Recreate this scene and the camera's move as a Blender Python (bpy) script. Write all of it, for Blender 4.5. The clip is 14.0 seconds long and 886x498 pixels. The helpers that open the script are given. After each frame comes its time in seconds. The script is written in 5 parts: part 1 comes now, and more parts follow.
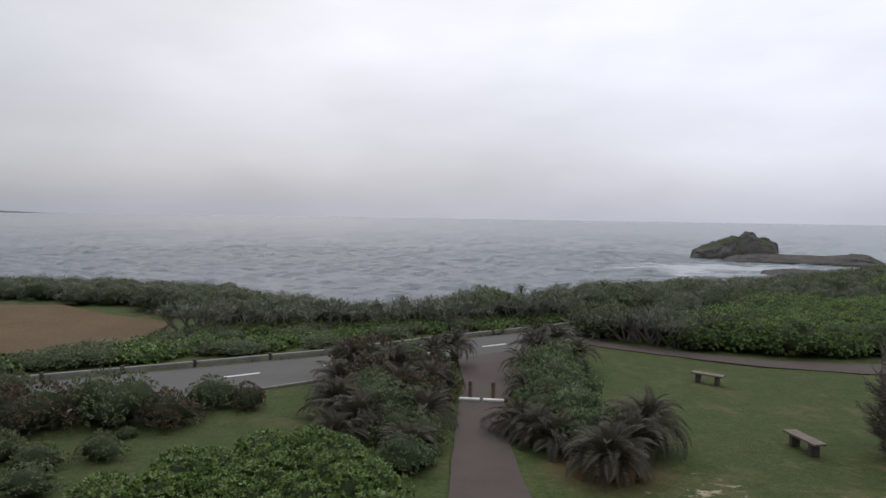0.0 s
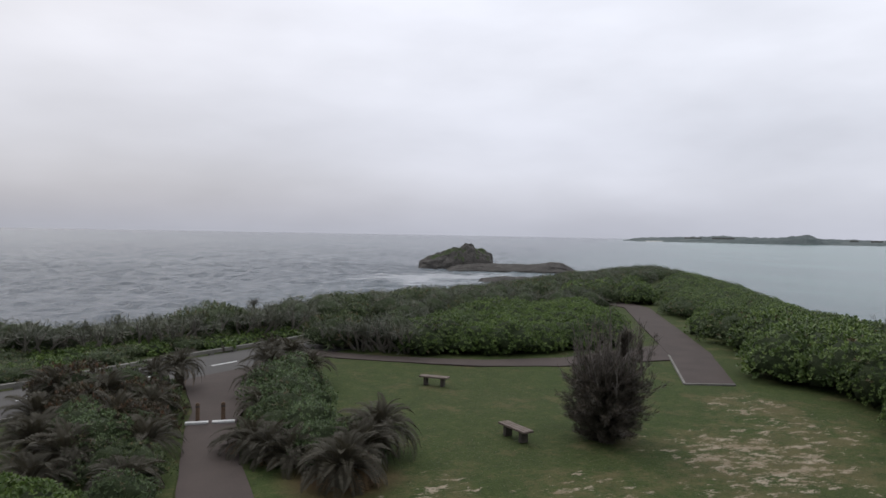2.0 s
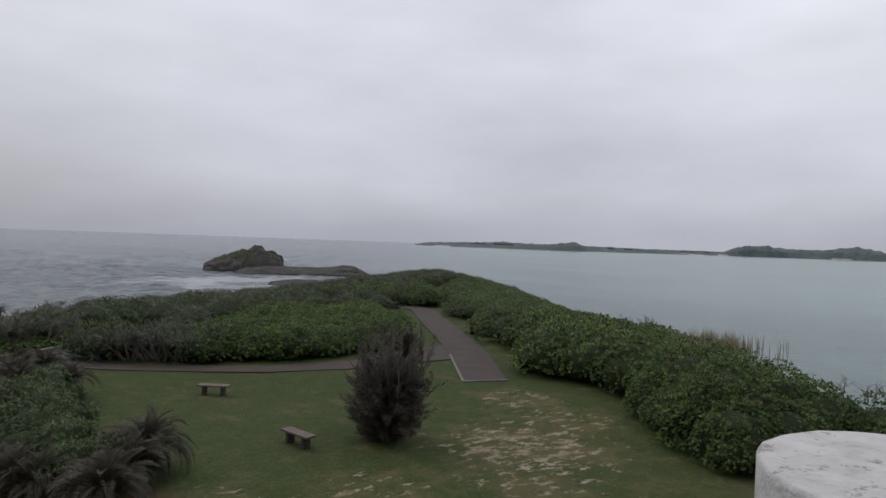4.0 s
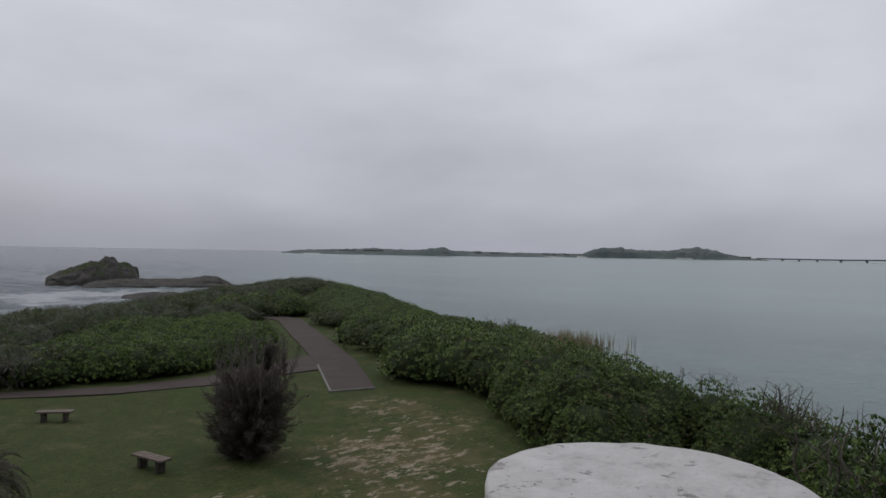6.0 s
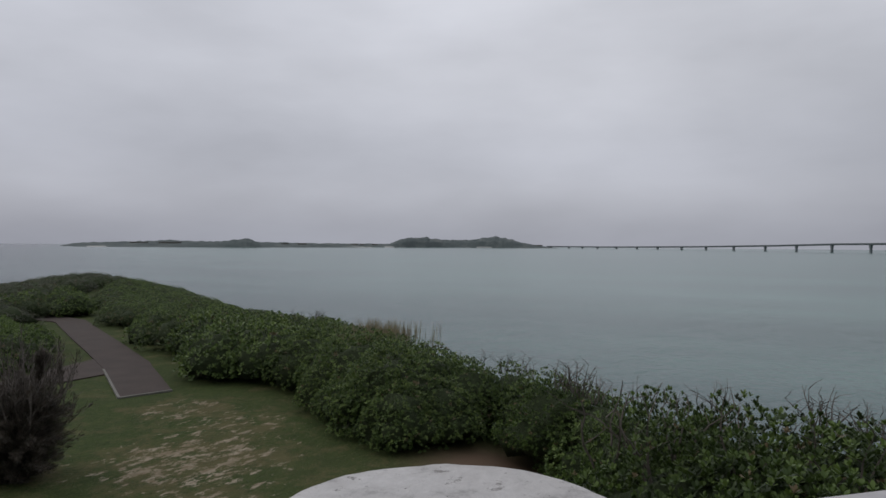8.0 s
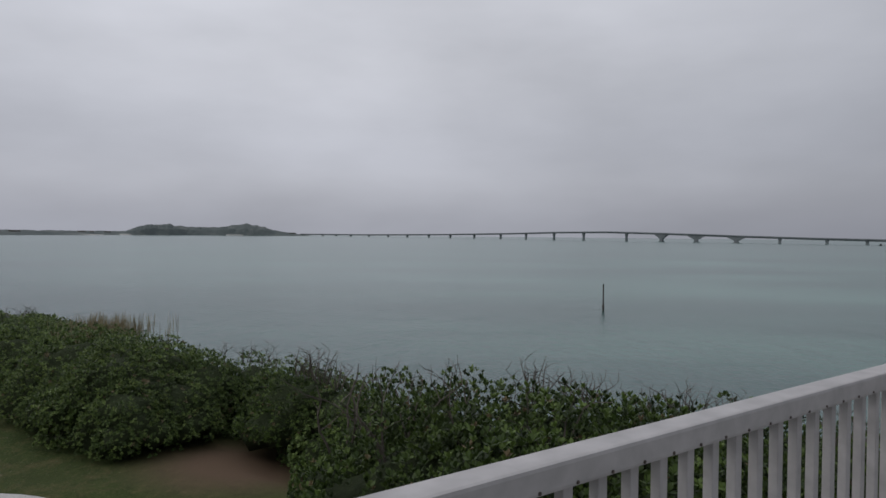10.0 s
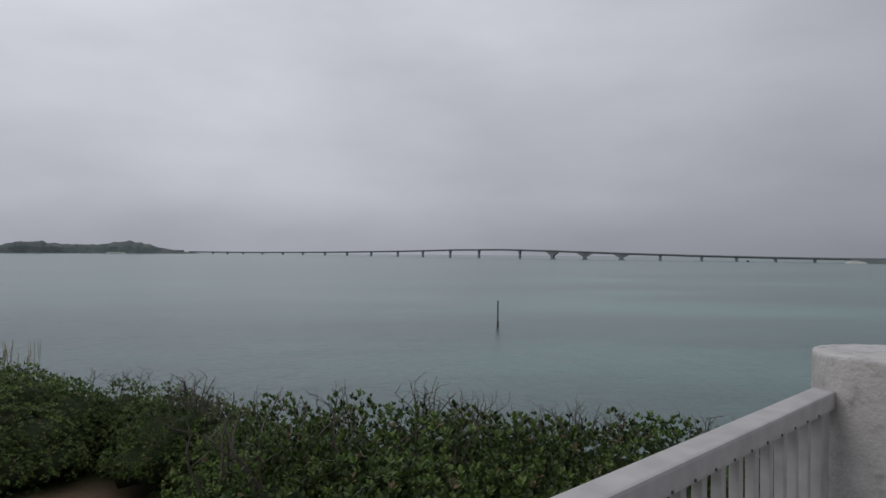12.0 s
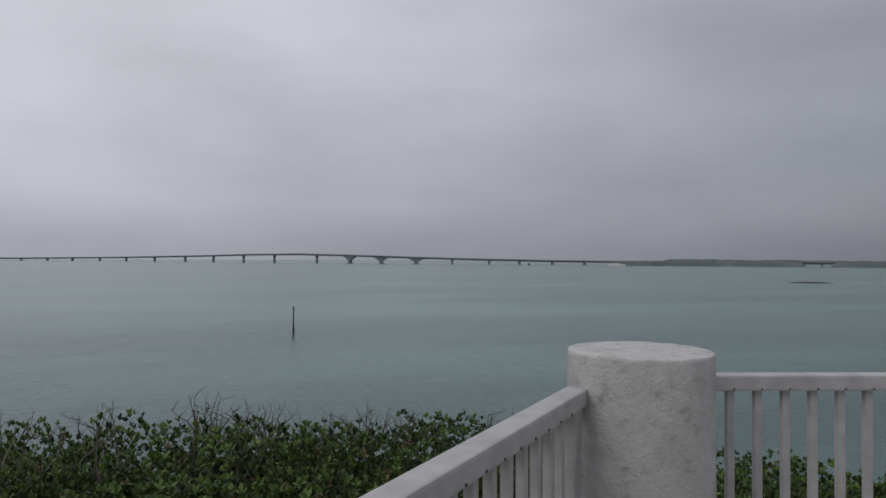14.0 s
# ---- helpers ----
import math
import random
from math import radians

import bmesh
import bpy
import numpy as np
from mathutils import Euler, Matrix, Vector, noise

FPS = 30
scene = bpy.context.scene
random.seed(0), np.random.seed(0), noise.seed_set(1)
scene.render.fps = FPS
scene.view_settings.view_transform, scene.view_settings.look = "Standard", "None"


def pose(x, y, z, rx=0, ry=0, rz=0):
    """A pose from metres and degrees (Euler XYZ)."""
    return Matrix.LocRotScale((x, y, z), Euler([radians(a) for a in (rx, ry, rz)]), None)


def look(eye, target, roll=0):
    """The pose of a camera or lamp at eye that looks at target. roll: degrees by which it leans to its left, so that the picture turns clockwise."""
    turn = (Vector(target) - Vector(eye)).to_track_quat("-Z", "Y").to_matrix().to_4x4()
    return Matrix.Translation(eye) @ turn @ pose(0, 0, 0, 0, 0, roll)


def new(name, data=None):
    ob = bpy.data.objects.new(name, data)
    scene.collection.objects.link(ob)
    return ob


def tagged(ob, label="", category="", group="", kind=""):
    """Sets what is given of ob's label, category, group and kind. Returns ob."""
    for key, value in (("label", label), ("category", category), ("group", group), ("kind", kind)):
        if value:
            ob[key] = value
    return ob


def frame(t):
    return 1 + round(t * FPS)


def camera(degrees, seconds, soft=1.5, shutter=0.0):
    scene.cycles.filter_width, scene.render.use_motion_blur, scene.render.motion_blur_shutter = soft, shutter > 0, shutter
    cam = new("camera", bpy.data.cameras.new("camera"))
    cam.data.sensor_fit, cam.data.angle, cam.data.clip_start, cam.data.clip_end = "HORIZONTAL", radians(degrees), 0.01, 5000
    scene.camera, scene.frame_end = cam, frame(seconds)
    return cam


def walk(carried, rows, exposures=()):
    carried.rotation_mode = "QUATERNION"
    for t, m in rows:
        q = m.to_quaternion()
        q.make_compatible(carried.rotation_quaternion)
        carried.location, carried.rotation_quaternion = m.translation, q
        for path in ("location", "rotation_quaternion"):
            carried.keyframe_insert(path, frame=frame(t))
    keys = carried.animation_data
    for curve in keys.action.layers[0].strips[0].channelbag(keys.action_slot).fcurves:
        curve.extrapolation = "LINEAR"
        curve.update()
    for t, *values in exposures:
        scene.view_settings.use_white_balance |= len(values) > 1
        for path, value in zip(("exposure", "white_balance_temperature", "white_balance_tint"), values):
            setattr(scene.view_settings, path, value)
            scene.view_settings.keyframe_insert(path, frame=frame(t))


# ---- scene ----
def view(x, y, z, yaw, pitch, roll):
    """A camera pose from a heading, a tilt and a lean in degrees."""
    return pose(x, y, z, 0, 0, yaw) @ pose(0, 0, 0, 90 + pitch) @ pose(0, 0, 0, 0, 0, roll)


cam = camera(65.88, 14.0, 1.55)
PATH = [
    (0, view(0.000, 0.000, 6.975, 0.004, -2.740, 0.880)),
    (0.5, view(0.044, 0.064, 6.957, -8.295, -2.290, 0.243)),
    (1, view(0.051, 0.124, 6.934, -14.600, -1.922, 0.487)),
    (1.5, view(0.065, 0.133, 6.936, -18.029, -1.655, 0.675)),
    (2, view(0.078, 0.096, 6.949, -21.953, -1.333, 1.048)),
    (2.5, view(0.103, 0.026, 6.946, -26.48, -0.941, 0.934)),
    (3, view(0.125, -0.038, 6.961, -30.88, -0.717, 1.526)),
    (3.5, view(0.201, -0.076, 6.970, -35.18, -0.647, 1.810)),
    (3.7, view(0.220, -0.087, 6.977, -36.78, -0.652, 2.016)),
    (5.8, view(0.383, -0.281, 7.033, -49.632, 0.113, 0.651)),
    (6, view(0.393, -0.306, 7.054, -49.986, 0.200, 1.021)),
    (6.5, view(0.424, -0.337, 7.063, -52.359, 0.069, 1.354)),
    (7, view(0.513, -0.273, 7.060, -55.536, -0.234, 0.776)),
    (7.5, view(0.583, -0.234, 7.069, -60.294, -0.391, 0.556)),
    (8, view(0.642, -0.204, 7.063, -65.961, -0.398, 0.436)),
    (8.5, view(0.682, -0.212, 7.069, -72.056, -0.374, -0.003)),
    (9, view(0.741, -0.266, 7.048, -78.780, -0.622, 0.563)),
    (9.2, view(0.794, -0.308, 7.030, -81.006, -0.853, 0.371)),
    (11.5, view(1.464, -0.595, 6.969, -91.623, -0.281, 1.295)),
    (12, view(1.578, -0.627, 6.980, -94.972, 0.294, 0.496)),
    (12.5, view(1.639, -0.645, 6.976, -99.566, 1.008, 0.078)),
    (13, view(1.679, -0.679, 6.974, -104.269, 1.390, 0.021)),
    (13.5, view(1.697, -0.718, 6.976, -108.659, 1.226, -0.055)),
    (14, view(1.755, -0.812, 6.973, -111.831, 0.780, 0.249)),
]
EXPOSURES = [(0, 0.17), (1.5, 0.09), (3.5, -0.2), (6, -0.55), (9, -0.6), (14, -0.58)]
walk(cam, PATH, EXPOSURES)

SEA = -8.0  # water level; the lawn is at 0


# ---- light ----
def make_world():
    """Overcast daylight: a Nishita sky under a soft layer of cloud that is brighter over the open sea."""
    world = bpy.data.worlds.new("overcast_sky")
    scene.world = world
    world.use_nodes = True
    nt = world.node_tree
    nt.nodes.clear()
    N, L = nt.nodes.new, nt.links.new
    out, bg = N("ShaderNodeOutputWorld"), N("ShaderNodeBackground")
    sky = N("ShaderNodeTexSky")
    sky.sky_type, sky.sun_disc = "NISHITA", False
    sky.sun_elevation, sky.sun_rotation = radians(42), radians(-15)
    sky.air_density, sky.dust_density = 1.0, 4.0
    tc = N("ShaderNodeTexCoord")
    # bright side of the cloud layer
    dot = N("ShaderNodeVectorMath")
    dot.operation = "DOT_PRODUCT"
    az, el = radians(60), radians(38)
    dot.inputs[1].default_value = (math.sin(az) * math.cos(el), math.cos(az) * math.cos(el), math.sin(el))
    L(tc.outputs["Generated"], dot.inputs[0])
    glow = N("ShaderNodeValToRGB")
    glow.color_ramp.interpolation = "B_SPLINE"
    els = glow.color_ramp.elements
    els[0].position, els[0].color = 0.0, (0.400, 0.424, 0.464, 1)
    els[1].position, els[1].color = 1.0, (0.896, 0.904, 0.976, 1)
    for p, c in ((0.50, (0.470, 0.485, 0.530)), (0.70, (0.570, 0.578, 0.632)), (0.86, (0.740, 0.748, 0.812))):
        e = els.new(p)
        e.color = (*c, 1)
    half = N("ShaderNodeMath")
    half.operation = "MULTIPLY_ADD"
    half.inputs[1].default_value, half.inputs[2].default_value = 0.5, 0.5
    L(dot.outputs["Value"], half.inputs[0])
    L(half.outputs[0], glow.inputs[0])
    # drifting cloud texture, stretched level
    mp = N("ShaderNodeMapping")
    mp.inputs["Scale"].default_value = (1.5, 1.5, 4.4)
    L(tc.outputs["Generated"], mp.inputs[0])
    nz = N("ShaderNodeTexNoise")
    nz.inputs["Scale"].default_value, nz.inputs["Detail"].default_value, nz.inputs["Roughness"].default_value = 1.35, 5, 0.48
    L(mp.outputs[0], nz.inputs["Vector"])
    var = N("ShaderNodeMapRange")
    for k, v in (("From Min", 0.3), ("From Max", 0.7), ("To Min", 0.83), ("To Max", 1.14)):
        var.inputs[k].default_value = v
    L(nz.outputs["Fac"], var.inputs["Value"])
    mul = N("ShaderNodeMix")
    mul.data_type, mul.blend_type = "RGBA", "MULTIPLY"
    mul.inputs["Factor"].default_value = 1
    # the cloud thickens away from the open sea
    away = N("ShaderNodeVectorMath")
    away.operation = "DOT_PRODUCT"
    away.inputs[1].default_value = (math.sin(radians(10)), math.cos(radians(10)), 0)
    L(tc.outputs["Generated"], away.inputs[0])
    half2 = N("ShaderNodeMath")
    half2.operation = "MULTIPLY_ADD"
    half2.inputs[1].default_value, half2.inputs[2].default_value = 0.5, 0.5
    L(away.outputs["Value"], half2.inputs[0])
    thick = N("ShaderNodeValToRGB")
    thick.color_ramp.interpolation = "B_SPLINE"
    te = thick.color_ramp.elements
    te[0].position, te[0].color = 0.2, (0.70, 0.705, 0.71, 1)
    te[1].position, te[1].color = 1.0, (0.85, 0.86, 0.88, 1)
    for p, c in ((0.41, (0.80, 0.808, 0.812)), (0.587, (0.85, 0.856, 0.858)), (0.75, (0.865, 0.872, 0.875)), (0.91, (0.835, 0.845, 0.86))):
        e = te.new(p)
        e.color = (*c, 1)
    L(half2.outputs[0], thick.inputs[0])
    layer = N("ShaderNodeMix")
    layer.data_type, layer.blend_type = "RGBA", "MULTIPLY"
    layer.inputs["Factor"].default_value = 1
    L(glow.outputs["Color"], layer.inputs["A"])
    L(thick.outputs["Color"], layer.inputs["B"])
    L(layer.outputs["Result"], mul.inputs["A"])
    L(var.outputs["Result"], mul.inputs["B"])
    # the layer thins upward and greys towards the horizon
    sep = N("ShaderNodeSeparateXYZ")
    L(tc.outputs["Generated"], sep.inputs[0])
    lift = N("ShaderNodeValToRGB")
    le = lift.color_ramp.elements
    lift.color_ramp.interpolation = "EASE"
    le[0].position, le[0].color = 0.0, (0.62, 0.63, 0.66, 1)
    le[1].position, le[1].color = 1.0, (1.42, 1.42, 1.40, 1)
    for p, c in ((0.09, (0.725, 0.73, 0.75)), (0.26, (0.90, 0.90, 0.90)), (0.5, (0.99, 0.99, 0.98))):
        e = le.new(p)
        e.color = (*c, 1)
    L(sep.outputs["Z"], lift.inputs[0])
    grad = N("ShaderNodeMix")
    grad.data_type, grad.blend_type = "RGBA", "MULTIPLY"
    grad.inputs["Factor"].default_value = 1
    L(mul.outputs["Result"], grad.inputs["A"])
    L(lift.outputs["Color"], grad.inputs["B"])
    # the clear sky shows through very faintly
    thin = N("ShaderNodeMix")
    thin.data_type, thin.blend_type = "RGBA", "ADD"
    thin.inputs["Factor"].default_value = 0.009
    L(grad.outputs["Result"], thin.inputs["A"])
    L(sky.outputs["Color"], thin.inputs["B"])
    L(thin.outputs["Result"], bg.inputs["Color"])
    bg.inputs["Strength"].default_value = 1.36
    L(bg.outputs[0], out.inputs[0])


make_world()
sun = new("sun", bpy.data.lights.new("sun", "SUN"))
sun.data.energy, sun.data.angle, sun.data.color = 0.6, radians(25), (1.0, 0.97, 0.93)
sun.matrix_world = look((0, 0, 60), Vector((0, 0, 60)) - Vector((math.sin(radians(-15)) * 0.74, math.cos(radians(-15)) * 0.74, 0.67)))


# ---- materials ----
class Mat:
    """A small builder for node materials."""

    def __init__(self, name, rough=0.7, metal=0.0, spec=0.4):
        self.m = bpy.data.materials.new(name)
        self.m.use_nodes = True
        self.nt = self.m.node_tree
        self.b = self.nt.nodes["Principled BSDF"]
        self.b.inputs["Roughness"].default_value = rough
        self.b.inputs["Metallic"].default_value = metal
        self.b.inputs["Specular IOR Level"].default_value = spec

    def n(self, kind, **props):
        nd = self.nt.nodes.new(kind)
        for k, v in props.items():
            nd.inputs[k].default_value = v
        return nd

    def link(self, a, b):
        self.nt.links.new(a, b)

    def pos(self):
        return self.n("ShaderNodeNewGeometry").outputs["Position"]

    def noise(self, scale, detail=3, rough=0.55, vector=None, stretch=None):
        vector = vector or self.pos()
        if stretch:
            mp = self.n("ShaderNodeMapping", Scale=stretch)
            self.link(vector, mp.inputs[0])
            vector = mp.outputs[0]
        nd = self.n("ShaderNodeTexNoise", Scale=scale, Detail=detail, Roughness=rough)
        self.link(vector, nd.inputs["Vector"])
        return nd.outputs["Fac"]

    def ramp(self, fac, stops):
        nd = self.nt.nodes.new("ShaderNodeValToRGB")
        e = nd.color_ramp.elements
        e[0].position, e[0].color = stops[0][0], (*stops[0][1], 1)
        e[1].position, e[1].color = stops[-1][0], (*stops[-1][1], 1)
        for p, c in stops[1:-1]:
            x = e.new(p)
            x.color = (*c, 1)
        self.link(fac, nd.inputs[0])
        return nd.outputs["Color"]

    def math(self, op, a, b=0.0):
        nd = self.nt.nodes.new("ShaderNodeMath")
        nd.operation = op
        for s, v in zip(nd.inputs, (a, b)):
            if isinstance(v, (int, float)):
                s.default_value = v
            else:
                self.link(v, s)
        return nd.outputs[0]

    def mix(self, fac, a, b, blend="MIX"):
        nd = self.nt.nodes.new("ShaderNodeMix")
        nd.data_type, nd.blend_type = "RGBA", blend
        for key, v in (("Factor", fac), ("A", a), ("B", b)):
            if isinstance(v, (int, float)):
                nd.inputs[key].default_value = v
            elif isinstance(v, tuple):
                nd.inputs[key].default_value = (*v, 1)
            else:
                self.link(v, nd.inputs[key])
        return nd.outputs["Result"]

    def color(self, c):
        if isinstance(c, tuple):
            self.b.inputs["Base Color"].default_value = (*c, 1)
        else:
            self.link(c, self.b.inputs["Base Color"])
        return self

    def bump(self, h, strength=0.4, dist=0.02):
        nd = self.n("ShaderNodeBump", Strength=strength, Distance=dist)
        self.link(h, nd.inputs["Height"])
        self.link(nd.outputs[0], self.b.inputs["Normal"])
        return self


def leaf_mat(name, dark, mid, light, dry=None, dry_amount=0.0, rough=0.5):
    """Leaves vary one by one, bush by bush, and in larger drifts."""
    k = Mat(name, rough, spec=0.35)
    per_leaf = k.n("ShaderNodeNewGeometry").outputs["Random Per Island"]
    per_bush = k.n("ShaderNodeObjectInfo").outputs["Random"]
    c = k.ramp(per_leaf, [(0, dark), (0.5, mid), (1, light)])
    drift = k.noise(0.35, 2)
    c = k.mix(k.math("MULTIPLY", k.math("SUBTRACT", drift, 0.35), 1.3), c, dark)
    c = k.mix(k.math("MULTIPLY", per_bush, 0.35), c, mid)
    if dry:
        pick = k.math("GREATER_THAN", k.math("FRACT", k.math("MULTIPLY", per_leaf, 7.31)), 1 - dry_amount)
        c = k.mix(pick, c, dry)
    k.color(c)
    tr = k.n("ShaderNodeBsdfTranslucent")
    k.link(c, tr.inputs["Color"])
    mx = k.n("ShaderNodeMixShader", Fac=0.22)
    k.link(k.b.outputs[0], mx.inputs[1])
    k.link(tr.outputs[0], mx.inputs[2])
    k.link(mx.outputs[0], k.nt.nodes["Material Output"].inputs["Surface"])
    return k.m


def plain_mat(name, a, b, scale=8.0, rough=0.8, bump=0.3, dist=0.01, metal=0.0, spec=0.35, fine=None):
    """Two tones in patches and a fine grain."""
    k = Mat(name, rough, metal, spec)
    big, small = k.noise(scale, 4), k.noise(fine or scale * 9, 3)
    c = k.ramp(big, [(0.3, a), (0.7, b)])
    c = k.mix(0.35, c, k.ramp(small, [(0.3, tuple(v * 0.55 for v in a)), (0.7, tuple(min(v * 1.3, 0.9) for v in b))]))
    k.color(c).bump(small, bump, dist)
    return k.m


M = {}
M["broadleaf"] = leaf_mat("broadleaf_green", (0.032, 0.051, 0.015), (0.107, 0.165, 0.045), (0.237, 0.314, 0.088), (0.16, 0.13, 0.07), 0.02)
M["headleaf"] = leaf_mat("bright_head_leaf", (0.011, 0.019, 0.005), (0.059, 0.099, 0.021), (0.168, 0.247, 0.057), (0.17, 0.13, 0.07), 0.02)
M["bright"] = leaf_mat("bright_green_leaf", (0.046, 0.077, 0.018), (0.109, 0.171, 0.039), (0.201, 0.281, 0.068))
M["olive"] = leaf_mat("olive_leaf", (0.038, 0.054, 0.024), (0.089, 0.121, 0.049), (0.182, 0.219, 0.092), (0.189, 0.149, 0.081), 0.08)
M["cover"] = leaf_mat("climber_leaf", (0.044, 0.066, 0.029), (0.103, 0.151, 0.061), (0.190, 0.255, 0.109), (0.13, 0.11, 0.06), 0.06)
M["screwpine"] = leaf_mat("screwpine_leaf", (0.046, 0.051, 0.035), (0.101, 0.110, 0.072), (0.189, 0.197, 0.135), (0.14, 0.115, 0.08), 0.07)
M["russet"] = leaf_mat("dark_russet_leaf", (0.043, 0.035, 0.024), (0.071, 0.057, 0.035), (0.106, 0.095, 0.047), (0.135, 0.081, 0.047), 0.2)
M["cycad"] = leaf_mat("cycad_frond", (0.028, 0.027, 0.018), (0.061, 0.055, 0.037), (0.146, 0.116, 0.076), (0.15, 0.11, 0.07), 0.1, 0.7)
M["dry_frond"] = leaf_mat("dry_frond", (0.108, 0.068, 0.034), (0.189, 0.121, 0.061), (0.270, 0.189, 0.101))
M["needle"] = leaf_mat("dark_needles", (0.033, 0.030, 0.024), (0.072, 0.064, 0.049), (0.152, 0.131, 0.101), (0.13, 0.1, 0.082), 0.25)
M["drygrass"] = leaf_mat("dry_grass", (0.162, 0.135, 0.081), (0.297, 0.257, 0.149), (0.405, 0.365, 0.230))
M["grassblade"] = leaf_mat("lawn_blade", (0.042, 0.072, 0.019), (0.057, 0.096, 0.026), (0.088, 0.125, 0.042), (0.14, 0.115, 0.058), 0.2)
# dark green that paints in the shade deep between a bush's leaves
M["core"] = plain_mat("inner_shade_skin", (0.022, 0.034, 0.012), (0.045, 0.062, 0.022), 9, 0.95, 0.8, 0.05)
M["bark"] = plain_mat("grey_bark", (0.07, 0.06, 0.048), (0.15, 0.13, 0.105), 12, 0.9, 0.6)
M["tree_twig"] = plain_mat("pale_bare_twig", (0.12, 0.10, 0.09), (0.23, 0.20, 0.18), 14, 0.9, 0.5)
M["screwpine_bark"] = plain_mat("pale_screwpine_bark", (0.10, 0.09, 0.075), (0.24, 0.215, 0.185), 7, 0.9, 0.6)
M["deadwood"] = plain_mat("weathered_dead_wood", (0.065, 0.055, 0.046), (0.15, 0.13, 0.11), 14, 0.9, 0.5)
M["cycad_trunk"] = plain_mat("scaly_trunk", (0.05, 0.038, 0.028), (0.11, 0.085, 0.06), 25, 0.95, 1.0, 0.03)
M["asphalt"] = plain_mat("worn_asphalt", (0.060, 0.056, 0.053), (0.088, 0.083, 0.079), 0.5, 0.85, 0.25, 0.006, fine=45)
M["brown_path"] = plain_mat("brown_asphalt_path", (0.046, 0.034, 0.029), (0.072, 0.054, 0.046), 0.7, 0.88, 0.3, 0.006, fine=40)
M["concrete"] = plain_mat("weathered_concrete", (0.12, 0.115, 0.10), (0.23, 0.22, 0.195), 1.5, 0.85, 0.4, 0.01, fine=30)
M["white_line"] = plain_mat("worn_white_paint", (0.5, 0.5, 0.48), (0.72, 0.72, 0.7), 3, 0.7, 0.2, 0.003)
M["bench_wood"] = plain_mat("weathered_brown_wood", (0.1, 0.075, 0.06), (0.2, 0.16, 0.135), 4, 0.8, 0.5, 0.01)
M["bench_leg"] = plain_mat("dark_bench_leg", (0.05, 0.042, 0.036), (0.1, 0.085, 0.07), 6, 0.85, 0.5)
M["post_wood"] = plain_mat("dark_brown_post", (0.09, 0.055, 0.035), (0.17, 0.11, 0.07), 9, 0.8, 0.5)
M["rock"] = plain_mat("dark_limestone", (0.042, 0.038, 0.034), (0.105, 0.096, 0.086), 0.3, 0.92, 1.0, 0.5, fine=1.6)
M["islet_green"] = plain_mat("islet_scrub", (0.035, 0.05, 0.022), (0.075, 0.095, 0.04), 0.4, 0.95, 1.0, 0.4, fine=2.5)
M["rail"] = plain_mat("grey_white_rail_paint", (0.425, 0.41, 0.41), (0.44, 0.425, 0.425), 1.2, 0.5, 0.1, 0.002)
M["bridge"] = plain_mat("bridge_concrete", (0.17, 0.19, 0.2), (0.25, 0.27, 0.28), 0.02, 0.9, 0.2, 0.2, fine=0.3)
M["deckfloor"] = plain_mat("deck_concrete", (0.3, 0.29, 0.28), (0.4, 0.39, 0.37), 2, 0.85, 0.4)
M["pole"] = plain_mat("dark_steel_pole", (0.03, 0.03, 0.03), (0.07, 0.065, 0.06), 2, 0.7, 0.3)
M["rust"] = plain_mat("rust_stain", (0.06, 0.045, 0.04), (0.12, 0.1, 0.09), 40, 0.8, 0.2)


def pillar_mat():
    """Rough white render with grey weather stains and pits on top."""
    k = Mat("white_textured_render", 0.85, spec=0.25)
    big, mid, fine = k.noise(3.5, 4), k.noise(14, 5, 0.65), k.noise(70, 3)
    c = k.ramp(mid, [(0.28, (0.3, 0.29, 0.28)), (0.42, (0.47, 0.455, 0.445)), (0.7, (0.58, 0.565, 0.555))])
    flat = k.nt.nodes.new("ShaderNodeSeparateXYZ")
    k.link(k.n("ShaderNodeNewGeometry").outputs["Normal"], flat.inputs[0])
    level = k.math("ADD", 0.12, k.math("MULTIPLY", k.math("GREATER_THAN", flat.outputs["Z"], 0.7), 0.75))
    c = k.mix(k.math("MULTIPLY", k.math("GREATER_THAN", k.noise(11, 8, 0.8), 0.595), level), c, (0.2, 0.19, 0.18))
    c = k.mix(k.math("MULTIPLY", k.math("GREATER_THAN", k.noise(52, 4, 0.65), 0.68), level), c, (0.2, 0.19, 0.18))
    c = k.mix(k.math("MULTIPLY", k.math("SUBTRACT", big, 0.45), 1.2), c, (0.4, 0.375, 0.355))
    k.color(c)
    h = k.math("ADD", k.math("MULTIPLY", k.noise(30, 4, 0.6), 0.6), k.math("MULTIPLY", fine, 0.55))
    k.bump(h, 0.85, 0.011)
    return k.m


M["pillar"] = pillar_mat()


